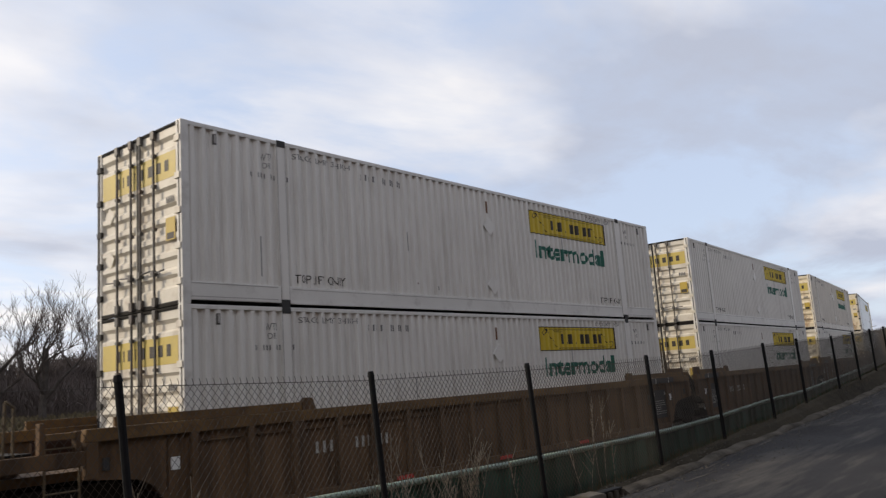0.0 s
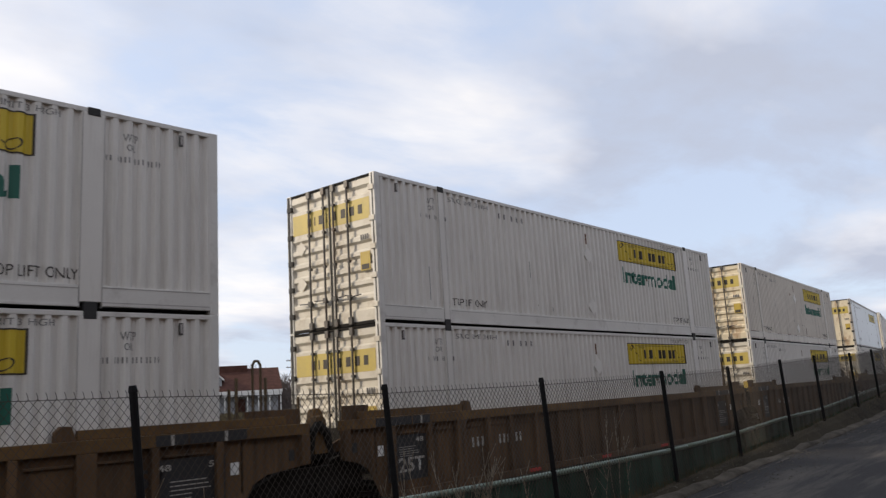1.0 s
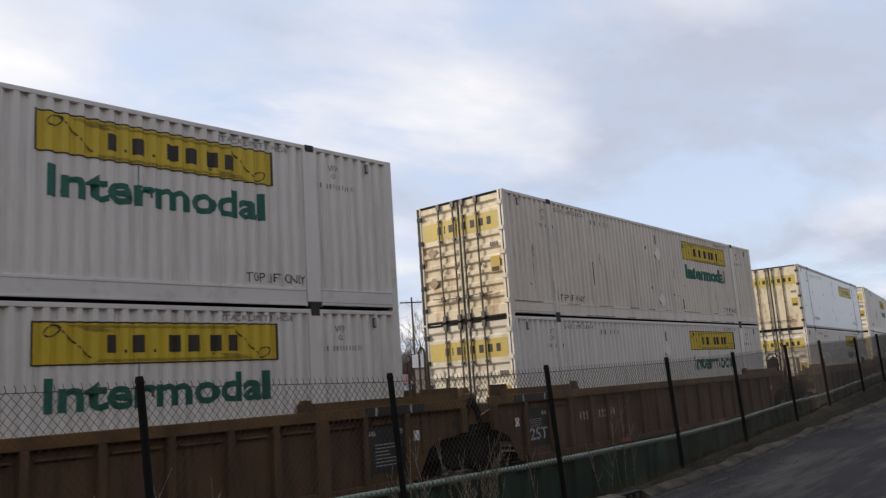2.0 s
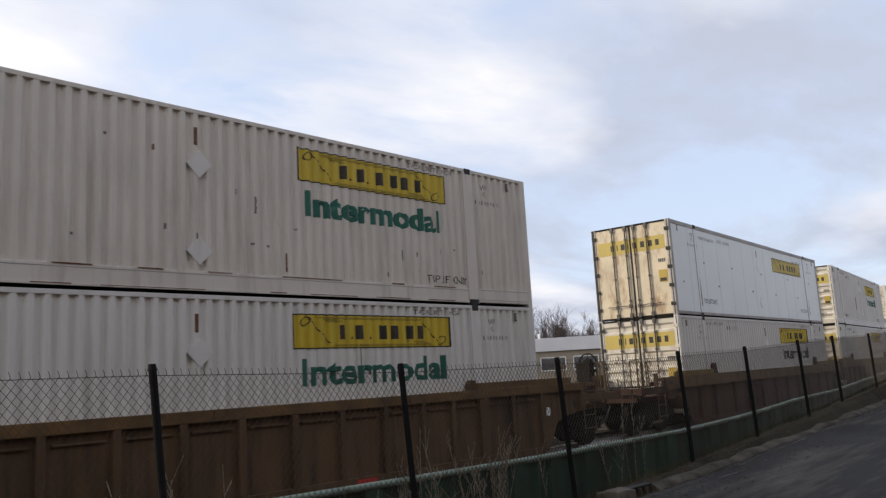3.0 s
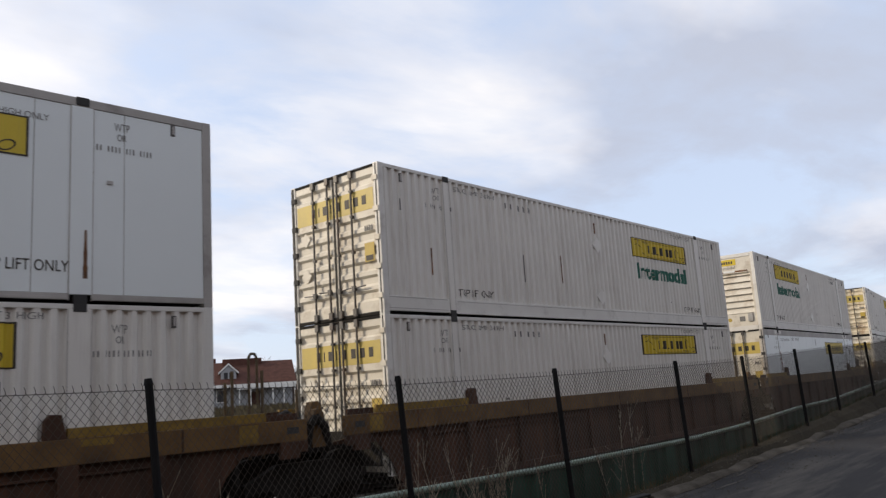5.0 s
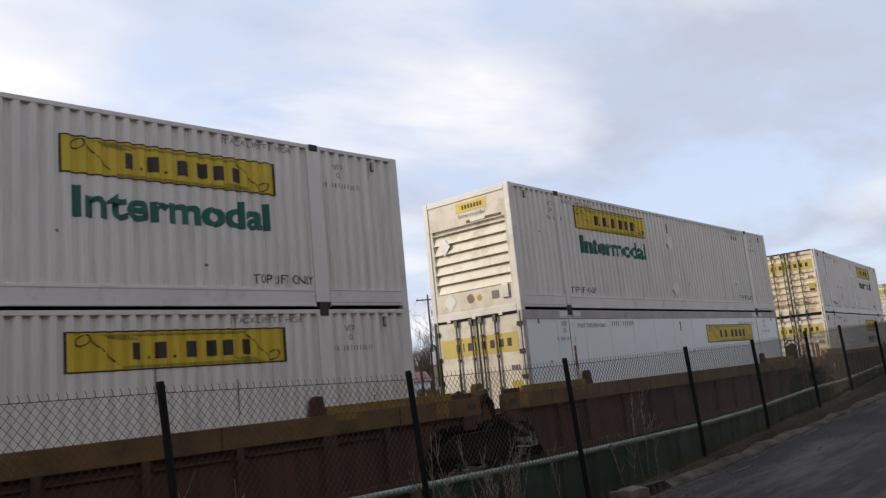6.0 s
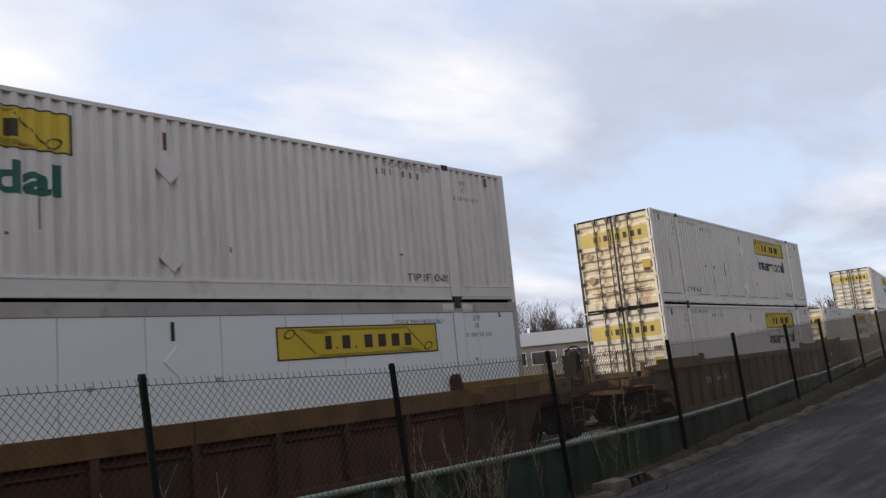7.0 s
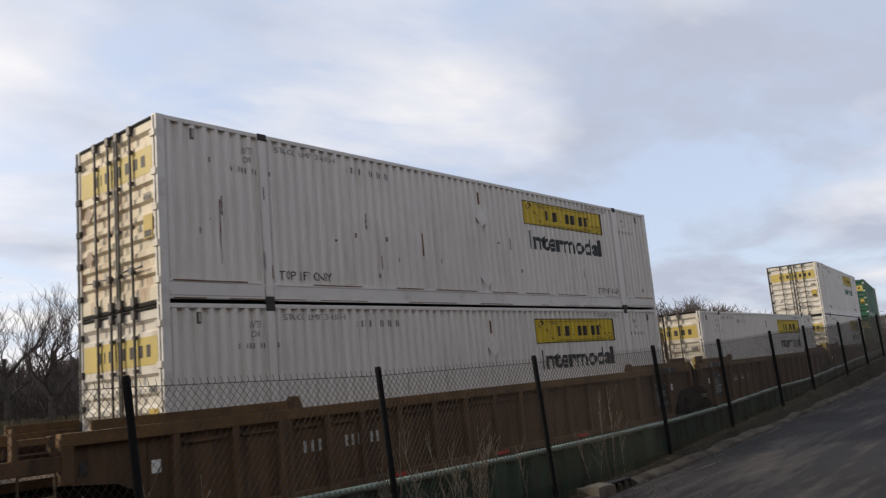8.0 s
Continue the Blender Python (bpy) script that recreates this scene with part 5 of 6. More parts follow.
for az, el in ((28.57, -4.09), (24.55, -3.27), (21.36, -2.39), (19.26, -2.00)):
    x = 8.0
    for _ in range(40):
        x = (WALL_Q + bend(x)) / math.tan(radians(az))
    WALL.append((x, EYE + math.hypot(x, WALL_Q + bend(x)) * math.tan(radians(el))))
WALL += [(WALL[-1][0] + 45, WALL[-1][1] + 45 * 0.05)]


def wall_top(x):
    for (xa, za), (xb, zb) in zip(WALL, WALL[1:]):
        if x <= xb:
            return za + (zb - za) * (x - xa) / (xb - xa)
    return WALL[-1][1]


x = -8.0
PW = 0.76
while x < 58:
    y0, y1 = WALL_Q + bend(x), WALL_Q + bend(x + PW)
    verts, faces = [], []
    cols = [(0.0, 0.0), (0.03, 0.05), (0.22, 0.05), (0.25, 0.0), (0.48, 0.0), (0.51, 0.05), (0.70, 0.05), (0.73, 0.0), (PW, 0.0)]
    for c, d in cols:
        yy = y0 + (y1 - y0) * c / PW + d
        verts += [(x + c, yy, ground_z(x + c, yy) - 0.25), (x + c, yy, wall_top(x + c) - 0.05)]
    for i in range(len(cols) - 1):
        faces.append((2 * i, 2 * i + 2, 2 * i + 3, 2 * i + 1))
    raw("panel", verts, faces, M_GWALL, barrier)
    part("top_tube", bar((x + 0.004, y0 + 0.02, wall_top(x) - 0.055), (x + PW - 0.004, y1 + 0.02, wall_top(x + PW) - 0.055), 0.037, None, 10), M_GTUBE, barrier, "pale green top tube", True)
    x += PW

# ---- kerb stones with a storm drain ----
kerb = thing("kerb", "weathered concrete kerb along the street", "kerb", "", "structure")
starts = [(-8.0 + 1.628 * i, 1.628) for i in range(10)] + [(9.2 + 1.5 * i, 1.5) for i in range(34)]
for x, ln in starts:
    prof = [(-0.025, -0.2), (-0.02, -0.01), (0.01, 0.018), (0.06, 0.038), (0.13, 0.046), (0.20, 0.038), (0.22, -0.2)]
    verts, faces = [], []
    for i in range(11):
        px = x + 0.005 + (ln - 0.01) * i / 10
        wob = 0.055 * noise.noise((px * 1.9, 0.3, 7.0)) + 0.02 * noise.noise((px * 6.5, 1.3, 2.0))
        low = 0.034 * noise.noise((px * 1.1, 4.3, 5.0)) + 0.014 * noise.noise((px * 7.0, 2.3, 5.0))
        for py, pz in prof:
            verts.append((px, KERB_Q + bend(px) + py + wob, road_z(px) + (pz + low if pz > -0.1 else pz)))
    for i in range(10):
        for j in range(6):
            faces.append((i * 7 + j, i * 7 + 7 + j, i * 7 + 8 + j, i * 7 + j + 1))
    faces += [tuple(range(7)), tuple(range(76, 69, -1))]
    raw("kerbstone", verts, faces, M_CONC, kerb)


# ---- bare trees ----
def tree_mesh(seed, height, spread_=0.60, levels=4, trunk_r=0.16, upright=0.14, thin=0.008, many=(7, 6, 5, 4, 3, 0)):
    rnd = random.Random(seed)
    tv, tf, cv, cf = [], [], [], []

    def limb(p, d, ln, r0, r1, lvl):
        vs, fs = (tv, tf) if lvl < 2 else (cv, cf)
        n = 6 if lvl < 2 else 3
        segs = 4 if lvl < 2 else 3 if lvl < 4 else 2
        pts, dirs = [p.copy()], d.copy()
        for i in range(segs):
            dirs = (dirs + Vector((rnd.uniform(-1, 1), rnd.uniform(-1, 1), rnd.uniform(-0.6, 0.8) * (1 if lvl else 0.2))) * (0.16 if lvl < 1 else 0.42)).normalized()
            pts.append(pts[-1] + dirs * ln / segs)
        base = len(vs)
        for i, q in enumerate(pts):
            r = r0 + (r1 - r0) * i / segs
            u = dirs.cross(Vector((0.3, 0.2, 1))).normalized()
            w = dirs.cross(u)
            for k in range(n):
                a0 = 2 * math.pi * k / n
                vs.append(tuple(q + (u * math.cos(a0) + w * math.sin(a0)) * r))
        for i in range(segs):
            for k in range(n):
                fs.append((base + i * n + k, base + i * n + (k + 1) % n, base + (i + 1) * n + (k + 1) % n, base + (i + 1) * n + k))
        if lvl >= levels:
            return
        kids = many[lvl]
        for k in range(kids):
            f = rnd.uniform(0.35, 1.0) if lvl else rnd.uniform(0.3, 1.0)
            i = min(segs - 1, int(f * segs))
            q = pts[i].lerp(pts[i + 1], f * segs - i)
            az = rnd.uniform(0, 2 * math.pi)
            side_ = Vector((math.cos(az), math.sin(az), rnd.uniform(0.1, 0.9)))
            nd = (dirs * (1 - spread_) + side_ * spread_ + Vector((0, 0, upright))).normalized()
            limb(q, nd, ln * rnd.uniform(0.45, 0.80), max(thin, r1 * 0.8 if f > 0.8 else r0 * 0.52), max(thin * 0.6, r1 * 0.30), lvl + 1)

    limb(Vector((0, 0, -0.2)), Vector((0, 0, 1)), height * 0.36, trunk_r, trunk_r * 0.50, 0)
    top = max(v[2] for v in cv)
    k = height / top
    return [tuple(c * k for c in v) for v in tv], tf, [tuple(c * k for c in v) for v in cv], cf


def bare_tree(seed, height, label, **kw):
    t = thing("bare_tree", label, "tree", "bare winter trees")
    a_, b_, c_, d_ = tree_mesh(seed, height, **kw)
    raw("trunk", a_, b_, M_BARK, t)
    raw("crown", c_, d_, M_TWIG, t, "leafless twigs")
    return t


def polar(az, dist):
    return dist * math.cos(radians(az)), dist * math.sin(radians(az))


LT = "leafless winter tree with dark branching crown"
protos = [bare_tree(11 + i, 9.0, LT, levels=5, trunk_r=0.17 + 0.02 * i, upright=0.30, spread_=0.5, many=(5, 5, 4, 4, 3, 0), thin=0.007) for i in range(4)]
placed = [(71.4, 62, 11.1, 0), (68.9, 58, 9.7, 1), (65.4, 66, 7.6, 2), (66.2, 85, 7.7, 3), (74.0, 60, 9.0, 2), (76.5, 66, 8.5, 3), (67.6, 95, 7.4, 0), (37.8, 92, 8.7, 1), (36.0, 96, 9.2, 2), (34.7, 98, 8.4, 3), (45.4, 94, 9.8, 0), (43.7, 92, 10.2, 1), (42.0, 95, 9.1, 2), (41.1, 92, 9.5, 3), (39.9, 93, 9.9, 0), (46.4, 118, 9.1, 3), (26.7, 120, 9.3, 2), (25.7, 118, 10.3, 0), (24.4, 122, 9.5, 3), (23.2, 125, 8.6, 1)]
for i, (az, dist, ht, k) in enumerate(placed):
    px, py = polar(az, dist)
    m = pose(px, py, ground_z(px, py), 0, 0, i * 77) @ Matrix.Diagonal((ht / 9, ht / 9, ht / 9, 1))
    if i < 4:
        protos[k].matrix_basis = m
    else:
        o = copy_thing(protos[k], m)
        o.scale = (ht / 9,) * 3

# far woods in one piece, a band of leafless stems and twigs
wv, wf = [], []
rndw = random.Random(5)
src = [tree_mesh(40 + i, 7.0, levels=3, many=(7, 5, 4, 0), trunk_r=0.12, upright=0.28, thin=0.022) for i in range(5)]
for i in range(760):
    near_ = i % 5 < 2
    az = rndw.uniform(66.2, 84) if near_ else rndw.uniform(15, 66)
    dist = rndw.uniform(78, 115) if near_ else rndw.uniform(135, 190)
    if i >= 690:  # a denser grove
        near_, az, dist = False, rndw.uniform(23.9, 27.6), rndw.uniform(108, 135)
    px, py = polar(az, dist)
    k = rndw.uniform(0.55, 1.0) * (0.95 if near_ else 1.30) * (1.06 if i >= 690 else 1.0)
    rot_ = rndw.uniform(0, 6.28)
    ca, sa = math.cos(rot_) * k, math.sin(rot_) * k
    zg = ground_z(px, py)
    tv_, tf_, cv_, cf_ = src[i % 5]
    for vs_, fs_ in ((tv_, tf_), (cv_, cf_)):
        b0 = len(wv)
        wv += [(px + x_ * ca - y_ * sa, py + x_ * sa + y_ * ca, zg + z_ * k) for x_, y_, z_ in vs_]
        wf += [tuple(b0 + q for q in f_) for f_ in fs_]
tagged(raw("far_woods", wv, wf, M_TWIG), "distant band of leafless brown woodland", "woods", "", "stuff")


# undergrowth: thin leaning stems below the trees
uv, uf = [], []
for i in range(15000):
    near_ = i % 2
    az = rndw.uniform(66.0, 85) if near_ else rndw.uniform(14, 66)
    dist = rndw.uniform(64, 112) if near_ else rndw.uniform(122, 180)
    if near_ and az < 65.5 and dist < 104:
        dist = rndw.uniform(104, 125)
    px, py = polar(az, dist)
    zg, hgt = ground_z(px, py), rndw.uniform(1.2, 3.6) * (1.0 if near_ else 1.15)
    r_ = 0.03 if near_ else 0.05
    mid = (px + rndw.gauss(0, 0.25), py + rndw.gauss(0, 0.25), zg + hgt * 0.55)
    tops_ = [(mid[0] + rndw.gauss(0, 0.45), mid[1] + rndw.gauss(0, 0.45), zg + hgt * rndw.uniform(0.8, 1.0)) for _ in range(3)]
    for p_, q_ in [((px, py, zg - 0.1), mid)] + [(mid, t_) for t_ in tops_]:
        b0 = len(uv)
        for c, rr_ in ((p_, r_), (q_, r_ * 0.5)):
            uv += [(c[0] - rr_, c[1], c[2]), (c[0] + rr_, c[1], c[2]), (c[0], c[1] + rr_, c[2])]
        uf += [(b0 + q, b0 + (q + 1) % 3, b0 + 3 + (q + 1) % 3, b0 + 3 + q) for q in range(3)]
tagged(raw("undergrowth", uv, uf, M_TWIG), "tangled brown leafless undergrowth", "brush", "", "stuff")


# ---- buildings and poles beyond the track ----
def gable_house():
    h = thing("house", "single-storey pale house with brown-red roof, dormer and porch", "house")
    L2, W2, EA, RI = 6.6, 4.2, 2.7, 5.0
    body = part("wall", bbox(-L2, L2, -W2 + 0.5, W2, -0.5, EA), M_SIDING, h, "pale siding wall")
    part("roof", prism_x([(-W2 - 0.6, EA - 0.25), (0, RI), (W2 + 0.5, EA - 0.2), (W2 + 0.5, EA - 0.05), (0, RI + 0.18), (-W2 - 0.6, EA - 0.05)], -L2 - 0.4, L2 + 0.4), M_ROOF, h, "brown-red shingle roof")
    part("gable", prism_x([(-W2 + 0.5, EA), (0, RI - 0.05), (W2, EA)], -L2 + 0.01, L2 - 0.01), M_SIDING, h)
    part("roof_block", bbox(-0.6, 3.6, -0.7, 2.6, RI - 1.2, RI + 0.52, 0.03), M_ROOF, h, "raised brown roof block")
    part("chimney", bbox(-1.6, -1.3, 0.5, 0.8, RI - 0.4, RI + 0.7), M_ROOF, h)
    part("eave_board", bbox(-L2 - 0.4, L2 + 0.4, -W2 - 0.63, -W2 - 0.60, EA - 0.36, EA - 0.05), M_PALE, h, "pale eave board")
    part("porch_beam", bbox(0.8, L2 + 0.3, -W2 - 0.62, -W2 - 0.4, EA - 0.62, EA - 0.37), M_PALE, h, "pale porch beam")
    for i in range(6):
        x_ = 1.0 + i * 1.15
        part("porch_post", bbox(x_, x_ + 0.12, -W2 - 0.58, -W2 - 0.46, -0.5, EA - 0.62), M_PALE, h)
    dorm = part("dormer", prism([(-0.8, 3.1), (0.8, 3.1), (0.8, 4.0), (0, 4.75), (-0.8, 4.0)], -3.6, -0.8), M_SIDING, h, "small pale dormer")
    for s in (-1, 1):
        part("dormer_trim", prism([(0, 4.76), (s * 1.05, 3.82), (s * 1.05, 3.98), (0, 4.95)], -3.75, -0.9), M_PALE, dorm)
        part("window", bbox(s * 0.28 - 0.2, s * 0.28 + 0.2, -3.64, -3.60, 3.3, 3.95), M_GLASS, dorm)
    for x_ in (-5.6, -4.2, -2.6, -0.8):
        w_ = part("window", bbox(x_ - 0.42, x_ + 0.42, -W2 + 0.44, -W2 + 0.5, 0.9, 2.1), M_GLASS, h)
        part("window_frame", frame_bm(x_ - 0.5, x_ + 0.5, 0.82, 2.18, 0.09, -W2 + 0.40, -W2 + 0.47), M_PALE, w_)
    part("door", bbox(2.3, 3.2, -W2 + 0.44, -W2 + 0.5, -0.4, 1.8), M_ROOF, h)
    return h


def frame_bm(x0, x1, z0, z1, w, y0, y1):
    bm = bmesh.new()
    box(bm, x0, x1, y0, y1, z1 - w, z1)
    box(bm, x0, x1, y0, y1, z0, z0 + w)
    box(bm, x0, x0 + w, y0, y1, z0 + w, z1 - w)
    box(bm, x1 - w, x1, y0, y1, z0 + w, z1 - w)
    return bm


def prism_x(outline, x0, x1):
    """an outline in y and z, drawn out along x"""
    bm = bmesh.new()
    a_ = [bm.verts.new((x0, y, z)) for y, z in outline]
    b_ = [bm.verts.new((x1, y, z)) for y, z in outline]
    n = len(outline)
    bm.faces.new(a_)
    bm.faces.new(b_[::-1])
    for i in range(n):
        bm.faces.new((a_[i], b_[i], b_[(i + 1) % n], a_[(i + 1) % n]))
    return bm


house = gable_house()
hx, hy = polar(59.44, 93)
house.matrix_basis = pose(hx, hy, 0.95, 0, 0, -30)


def utility_pole(az, dist, top_el, arms, label, rad=0.11):
    px, py = polar(az, dist)
    zg = ground_z(px, py)
    ht = EYE + dist * math.tan(radians(top_el)) - zg
    p = thing("utility_pole", label, "utility pole", "poles beyond the track")
    p.matrix_basis = pose(px, py, zg, 0, 0, az - 90 + 12)
    part("pole", bar((0, 0, -0.3), (0, 0, ht), rad * 1.15, rad * 0.75, 10), M_WOOD, p)
    for k in range(arms):
        za = ht - 0.6 - 0.95 * k
        arm = part("crossarm", bbox(-1.25, 1.25, -0.16, -0.05, za, za + 0.12, 0.01), M_WOOD, p)
        for xx in (-1.1, -0.6, 0.6, 1.1):
            part("insulator", bar((xx, -0.1, za + 0.12), (xx, -0.1, za + 0.28), 0.045, 0.03, 6), M_SHED, arm)
        part("brace", path_tube([(-0.6, -0.1, za), (0, -0.1, za - 0.5), (0.6, -0.1, za)], 0.02, 5), M_STEEL, arm)
    return p, px, py, zg + ht


pl = "grey wooden utility pole with crossarm"
tops = [utility_pole(46.02, 82, 6.41, 1, pl), utility_pole(48.36, 95, 5.64, 1, pl), utility_pole(51.59, 105, 4.58, 1, pl), utility_pole(54.01, 120, 3.43, 2, pl), utility_pole(53.38, 110, 3.68, 0, "plain grey wooden pole"), utility_pole(52.49, 125, 2.95, 0, "plain grey wooden pole", 0.1), utility_pole(43.92, 66, 7.06, 2, "grey wooden utility pole with two crossarms")]
for az, el in ((51.08, 3.84), (50.59, 3.85)):
    px, py = polar(az, 120)
    zg = ground_z(px, py)
    f_ = thing("floodlight_mast", "dark mast with a small floodlight head", "light mast", "floodlight masts")
    f_.matrix_basis = pose(px, py, zg, 0, 0, az - 90)
    ht = EYE + 120 * math.tan(radians(el)) - zg
    part("mast", bar((0, 0, -0.3), (0, 0, ht), 0.11, 0.08, 8), M_WOOD, f_)
    part("lamp_head", bbox(-0.3, 0.3, -0.2, 0.2, ht - 0.1, ht + 0.3, 0.05), M_WOOD, f_)
for (p0, *_a), (p1, *_b) in zip(tops[:3], tops[1:4]):
    for off in (-1.0, 1.0):
        A_, B_ = p0.matrix_basis @ Vector((off, -0.1, 0)), p1.matrix_basis @ Vector((off, -0.1, 0))
        za = [q[3] for q in tops if q[0] is p0][0] - 0.35
        zb = [q[3] for q in tops if q[0] is p1][0] - 0.35
        pts = [(A_.x + (B_.x - A_.x) * f, A_.y + (B_.y - A_.y) * f, za + (zb - za) * f - 1.2 * 4 * f * (1 - f)) for f in [i / 8 for i in range(9)]]
        w_ = part("overhead_wire", path_tube(pts, 0.012, 4), M_DARK)
        tagged(w_, "thin dark overhead wire between the poles", "wire", "overhead wires")


def low_shed(az, dist, wid, ht, mwall, label, turn=0, mroof=None):
    px, py = polar(az, dist)
    s = thing("shed", label, "building")
    s.matrix_basis = pose(px, py, ground_z(px, py), 0, 0, az - 90 + turn)
    part("wall", bbox(-wid / 2, wid / 2, 0, 6, -0.4, ht), mwall, s)
    part("roof", prism_x([(-0.4, ht - 0.05), (3, ht + 0.7), (6.4, ht - 0.05), (6.4, ht + 0.1), (3, ht + 0.85), (-0.4, ht + 0.1)], -wid / 2 - 0.3, wid / 2 + 0.3), mroof or M_SHED, s, "low metal roof")
    part("door", bbox(-wid * 0.12, wid * 0.10, -0.05, 0.02, 0.0, ht * 0.7), M_PALE, s, "white overhead door")
    part("window", bbox(wid * 0.2, wid * 0.32, -0.05, 0.02, ht * 0.35, ht * 0.7), M_GLASS, s)
    return s


def long_building():
    px, py = polar(39.16, 76)
    b = thing("warehouse", "long low tan building with white roof fascia and white door", "building")
    b.matrix_basis = pose(px, py, 0.89, 0, 0, 39.0 - 90)
    part("wall", bbox(-9.2, 13.0, 0, 9, -0.5, 2.62), M_TAN, b, "drab tan wall")
    part("fascia", bbox(-9.4, 13.2, -0.25, 9.2, 2.625, 3.85, 0.03), M_FASCIA, b, "white roof fascia")
    part("door", bbox(-6.4, -3.9, -0.06, -0.005, 0.0, 2.2), M_PALE, b, "white overhead door")
    for i in range(4):
        part("door_panel", bbox(-6.3, -4.0, -0.085, -0.065, 0.08 + 0.54 * i, 0.56 + 0.54 * i, 0.008), M_PALE, b)
    for x0 in (-1.2, 1.6, 4.6, 7.6):
        w_ = part("window", bbox(x0, x0 + 2.2, -0.05, -0.005, 0.9, 2.0), M_GLASS, b)
        part("window_frame", frame_bm(x0 - 0.08, x0 + 2.28, 0.82, 2.08, 0.08, -0.09, -0.052), M_PALE, w_)
    part("vent_pipe", bar((1.6, 3.0, 3.85), (1.6, 3.0, 4.45), 0.12, 0.12, 8), M_PALE, b)


long_building()
low_shed(48.5, 118, 9.0, 1.5, M_ROOF, "low dark red building far beyond the track", 0, M_ROOF)

def white_cottage(az, dist):
    """small white house, its gable end towards the track"""
    c = thing("cottage", "small white gabled cottage with dull red roof far off", "house")
    px, py = polar(az, dist)
    c.matrix_basis = pose(px, py, ground_z(px, py) - 0.2, 0, 0, az - 90 - 62)
    part("wall", prism([(-1.25, -0.4), (1.25, -0.4), (1.25, 1.7), (0, 2.75), (-1.25, 1.7)], 0.0, 8.0), M_FASCIA, c, "white painted wall")
    for s_ in (-1, 1):
        part("roof", prism([(0, 2.78), (s_ * 1.5, 1.48), (s_ * 1.5, 1.58), (0, 2.90)], -0.2, 8.2), M_PINK_ROOF, c, "dull red roof")
        part("window", bbox(s_ * 0.55 - 0.2, s_ * 0.55 + 0.2, -0.04, -0.003, 0.6, 1.3), M_GLASS, c)


white_cottage(50.2, 112)

# weeds along the barrier
rw_ = random.Random(9)
for cx, n in ((5.5, 7), (6.2, 14), (6.9, 13), (9.4, 5), (3.2, 4)):
    verts, faces = [], []
    for i in range(n):
        px = cx + rw_.gauss(0, 0.28)
        py = 6.02 + bend(cx) + rw_.gauss(0, 0.05)
        hgt = rw_.uniform(0.7, 1.45)
        pts = [Vector((px, py, ground_z(px, py)))]
        d = Vector((rw_.gauss(0, 0.12), rw_.gauss(0, 0.05), 1))
        for k in range(5):
            d += Vector((rw_.gauss(0, 0.12), rw_.gauss(0, 0.06), 0))
            pts.append(pts[-1] + d.normalized() * hgt / 5)
        stems = [pts] + [[pts[k], pts[k] + Vector((rw_.gauss(0, 0.10), rw_.gauss(0, 0.04), rw_.uniform(0.1, 0.28)))] for k in (2, 3, 3, 4, 4)]
        for st in stems:
            for p_, q_ in zip(st, st[1:]):
                b0 = len(verts)
                r_ = 0.0048
                for c in (p_, q_):
                    verts += [(c.x - r_, c.y, c.z), (c.x + r_, c.y, c.z), (c.x, c.y + r_, c.z)]
                faces += [(b0 + q, b0 + (q + 1) % 3, b0 + 3 + (q + 1) % 3, b0 + 3 + q) for q in range(3)]
    tagged(raw("dry_weeds", verts, faces, M_WEED), "clump of dry pale weed stems by the barrier", "weeds", "weed clumps", "stuff")

# dead grass on the strip, grit along the kerb
rg = random.Random(21)
verts, faces = [], []
for i in range(9000):
    px = rg.uniform(1.0, 34.0)
    q = rg.choice((rg.uniform(5.55, 6.2), rg.gauss(5.72, 0.09), rg.gauss(6.15, 0.06)))
    py = q + bend(px)
    pz, hgt = ground_z(px, py) - 0.01, rg.uniform(0.04, 0.17)
    lx, ly, w_ = rg.gauss(0, 0.05), rg.gauss(0, 0.04), 0.006
    b0 = len(verts)
    verts += [(px - w_, py, pz), (px + w_, py + 0.004, pz), (px + lx * 0.5 + w_ * 0.6, py + ly * 0.5, pz + hgt * 0.6), (px + lx * 0.5 - w_ * 0.6, py + ly * 0.5, pz + hgt * 0.6), (px + lx, py + ly, pz + hgt)]
    faces += [(b0, b0 + 1, b0 + 2, b0 + 3), (b0 + 3, b0 + 2, b0 + 4)]
tagged(raw("dead_grass", verts, faces, M_GRASS), "sparse dead grass on the roadside strip", "grass", "", "stuff")
verts, faces = [], []
for i in range(3200):
    px = rg.uniform(5.0, 36.0)
    q = 5.32 - abs(rg.gauss(0, 0.42)) if i % 3 else rg.uniform(5.22, 5.6)
    py = q + bend(px)
    pz = (road_z(px) if q < 5.33 else ground_z(px, py)) - 0.004
    r_ = rg.uniform(0.005, 0.016) * (1.5 if rg.random() < 0.08 else 1.0)
    b0 = len(verts)
    verts += [(px - r_, py - r_ * rg.uniform(0.5, 1), pz), (px + r_, py - r_ * rg.uniform(0.5, 1), pz), (px + r_ * 0.8, py + r_, pz), (px - r_ * 0.8, py + r_, pz), (px + rg.uniform(-0.3, 0.3) * r_, py, pz + r_ * 1.1)]
    faces += [(b0, b0 + 1, b0 + 4), (b0 + 1, b0 + 2, b0 + 4), (b0 + 2, b0 + 3, b0 + 4), (b0 + 3, b0, b0 + 4)]
tagged(raw("grit", verts, faces, M_GRIT), "pale grit and pebbles gathered along the kerb", "grit", "", "stuff")

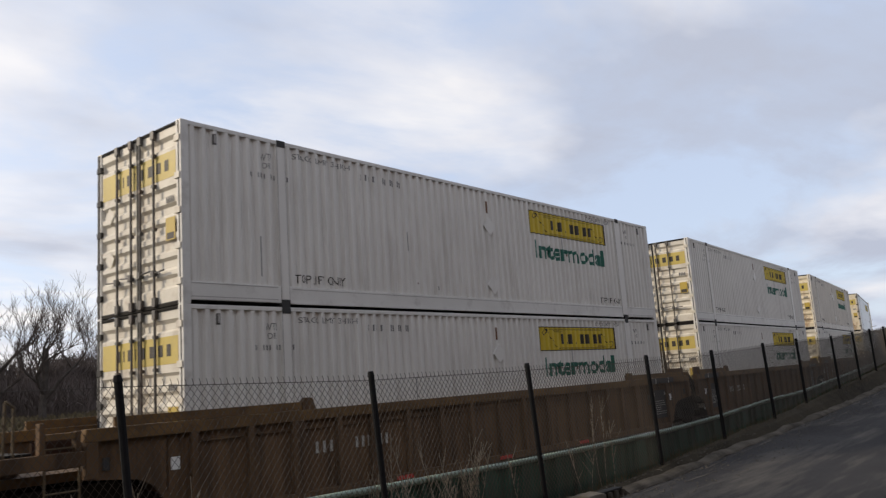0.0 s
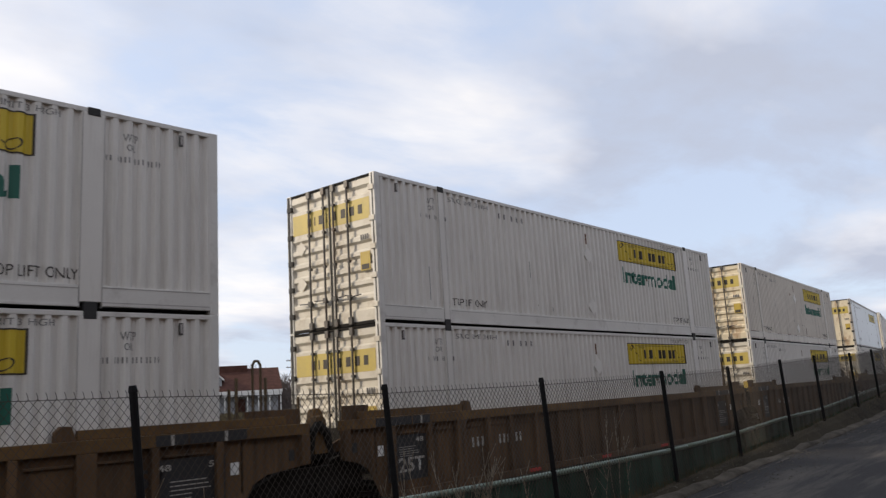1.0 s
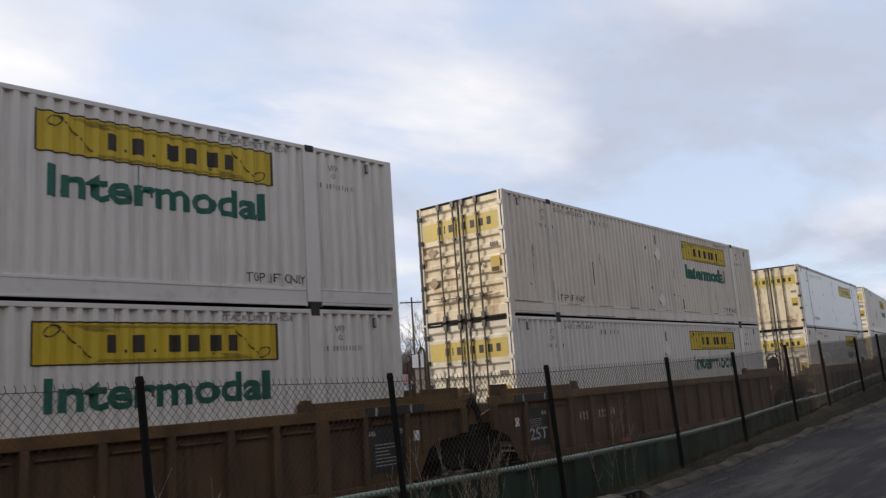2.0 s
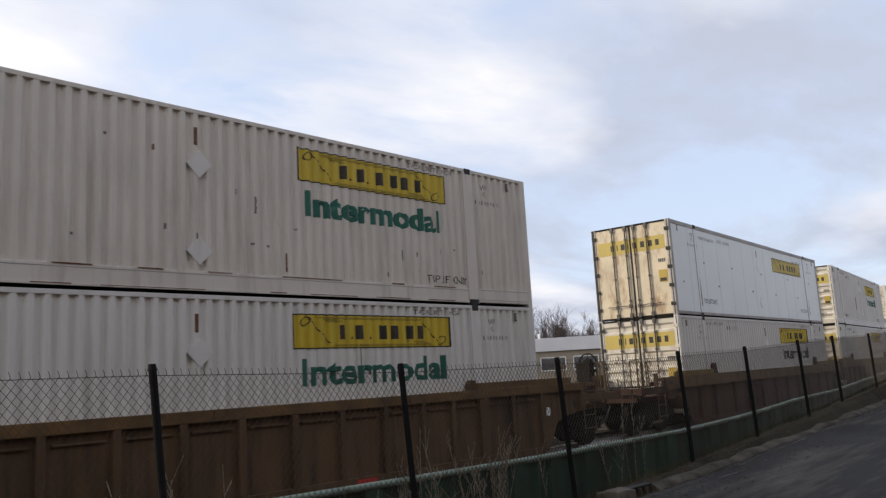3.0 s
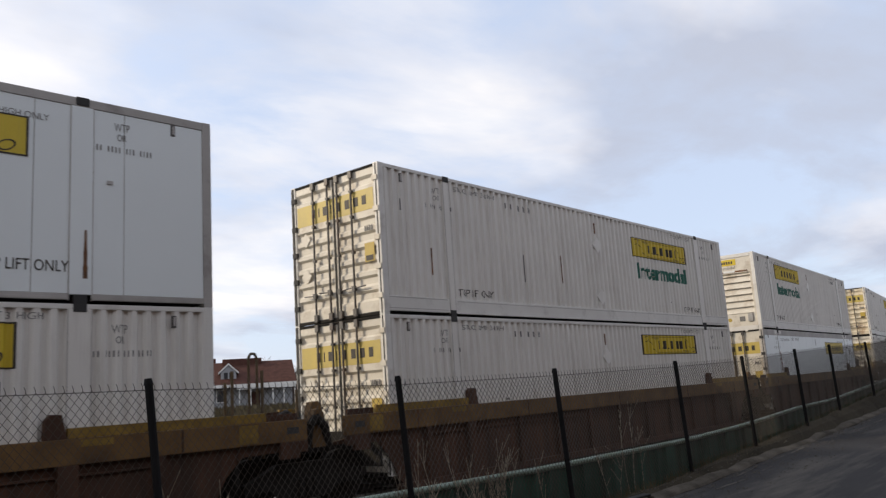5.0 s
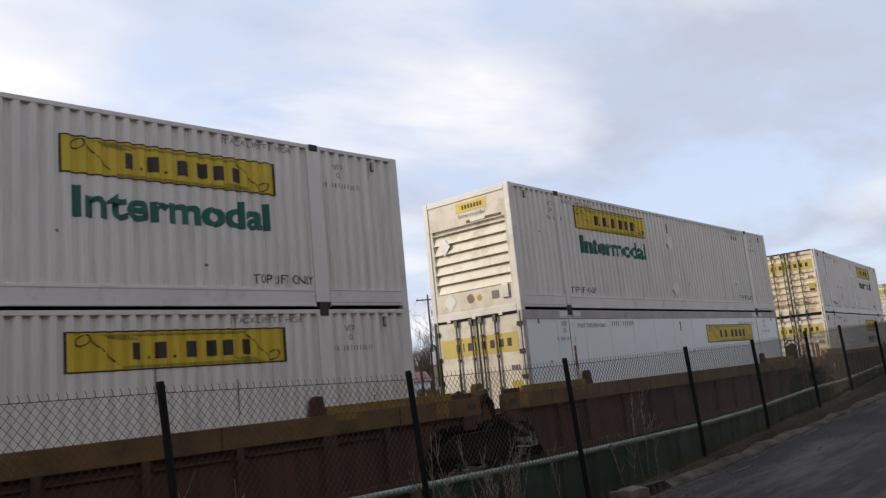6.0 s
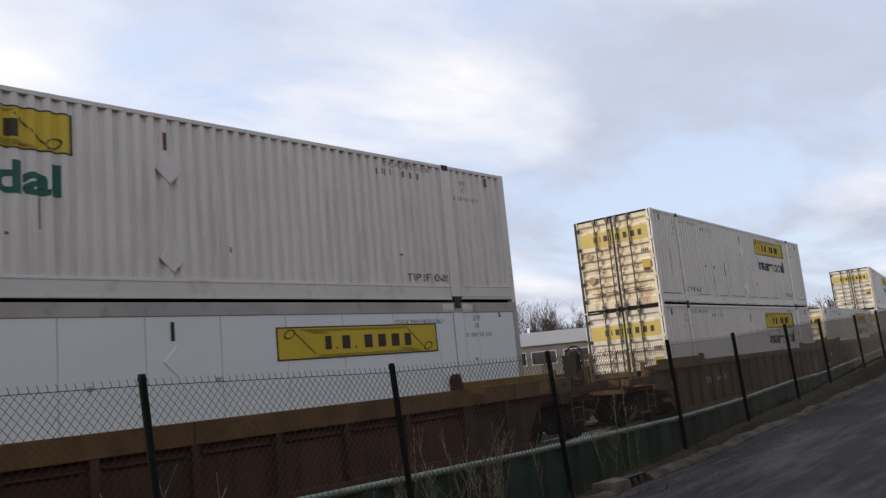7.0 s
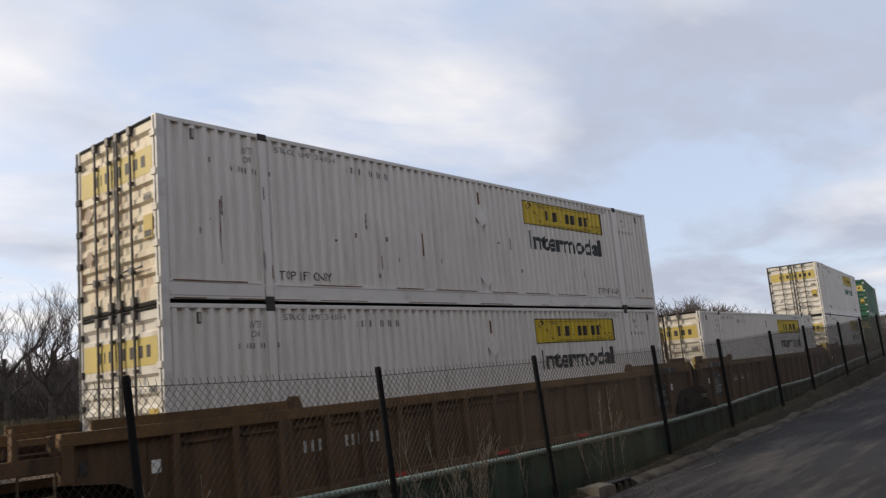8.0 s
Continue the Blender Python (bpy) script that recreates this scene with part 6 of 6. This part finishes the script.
# dried mud washed along the gutter, in broken ribbons
verts, faces = [], []
for q0, seed_, wide in ((5.20, 1.0, 0.07), (5.0, 5.0, 0.03)):
    prev = None
    for i in range(420):
        px = 5.0 + 0.08 * i
        w_ = wide * (noise.noise((px * 0.9, seed_, 0)) + 0.35 * noise.noise((px * 4.3, seed_, 3)) + 0.05)
        if w_ < 0.004:
            prev = None
            continue
        qc = q0 + 0.10 * noise.noise((px * 0.5, seed_, 6)) + 0.02 * noise.noise((px * 3.5, seed_, 8))
        b0 = len(verts)
        for q_ in (qc - w_, qc + w_):
            q_ = min(q_, 5.31)
            verts.append((px, q_ + bend(px), road_z(px) - 0.015 * smooth(3.5, 5.3, q_) + 0.012 * noise.noise((px * 0.4, q_ * 0.6, 1)) + 0.009))
        if prev is not None:
            faces.append((prev, b0, b0 + 1, prev + 1))
        prev = b0
tagged(raw("mud_spill", verts, faces, M_SPILL), "pale dried mud washed along the gutter", "mud", "", "stuff")

# rough dead grass between the track and the houses
verts, faces = [], []
for i in range(7000):
    az_ = rg.uniform(44, 86)
    dd = rg.uniform(22, 85)
    px, py = dd * math.cos(radians(az_)), dd * math.sin(radians(az_))
    if py - bend(px) < 16:
        continue
    pz = ground_z(px, py) - 0.02
    for k in range(3):
        hgt, w_ = rg.uniform(0.15, 0.55), 0.02 + 0.0006 * dd
        lx, ly = rg.gauss(0, 0.15), rg.gauss(0, 0.1)
        b0 = len(verts)
        verts += [(px - w_, py + w_, pz), (px + w_, py - w_, pz), (px + lx, py + ly, pz + hgt)]
        faces.append((b0, b0 + 1, b0 + 2))
tagged(raw("rough_grass", verts, faces, M_GRASS), "rough dead grass beyond the track", "grass", "", "stuff")

# storm drain in the kerb line
dx0 = 8.75
dr = thing("storm_drain", "dark iron storm drain set in a concrete kerb inlet", "drain")
dr.matrix_basis = pose(dx0, KERB_Q + bend(dx0), road_z(dx0), 0, 0, math.degrees(CURVE * dx0))
chunk = bbox(-0.46, -0.07, 0.02, 0.34, -0.2, 0.095, 0.03)
bmesh.ops.subdivide_edges(chunk, edges=chunk.edges[:], cuts=2, use_grid_fill=True)
for v in chunk.verts:
    v.co += Vector((0.025, 0.03, 0.03)) * noise.noise(v.co * 6.0)
part("inlet_block", chunk, M_CHIP, dr, "chipped pale concrete block")
part("inlet_back", bbox(-0.06, 0.44, 0.16, 0.20, -0.2, 0.08), M_IRON, dr)
part("inlet_hood", bbox(-0.06, 0.44, 0.08, 0.20, 0.075, 0.098, 0.010), M_IRON, dr, "dark iron inlet hood")
for i in range(4):
    part("bar", bbox(-0.04 + 0.155 * i - 0.022, -0.04 + 0.155 * i + 0.022, 0.05, 0.10, -0.1, 0.074, 0.006), M_CONC, dr)


def motions():
    for th, s, z in MOVERS:
        walk(th, rows_for(s, z))


motions()
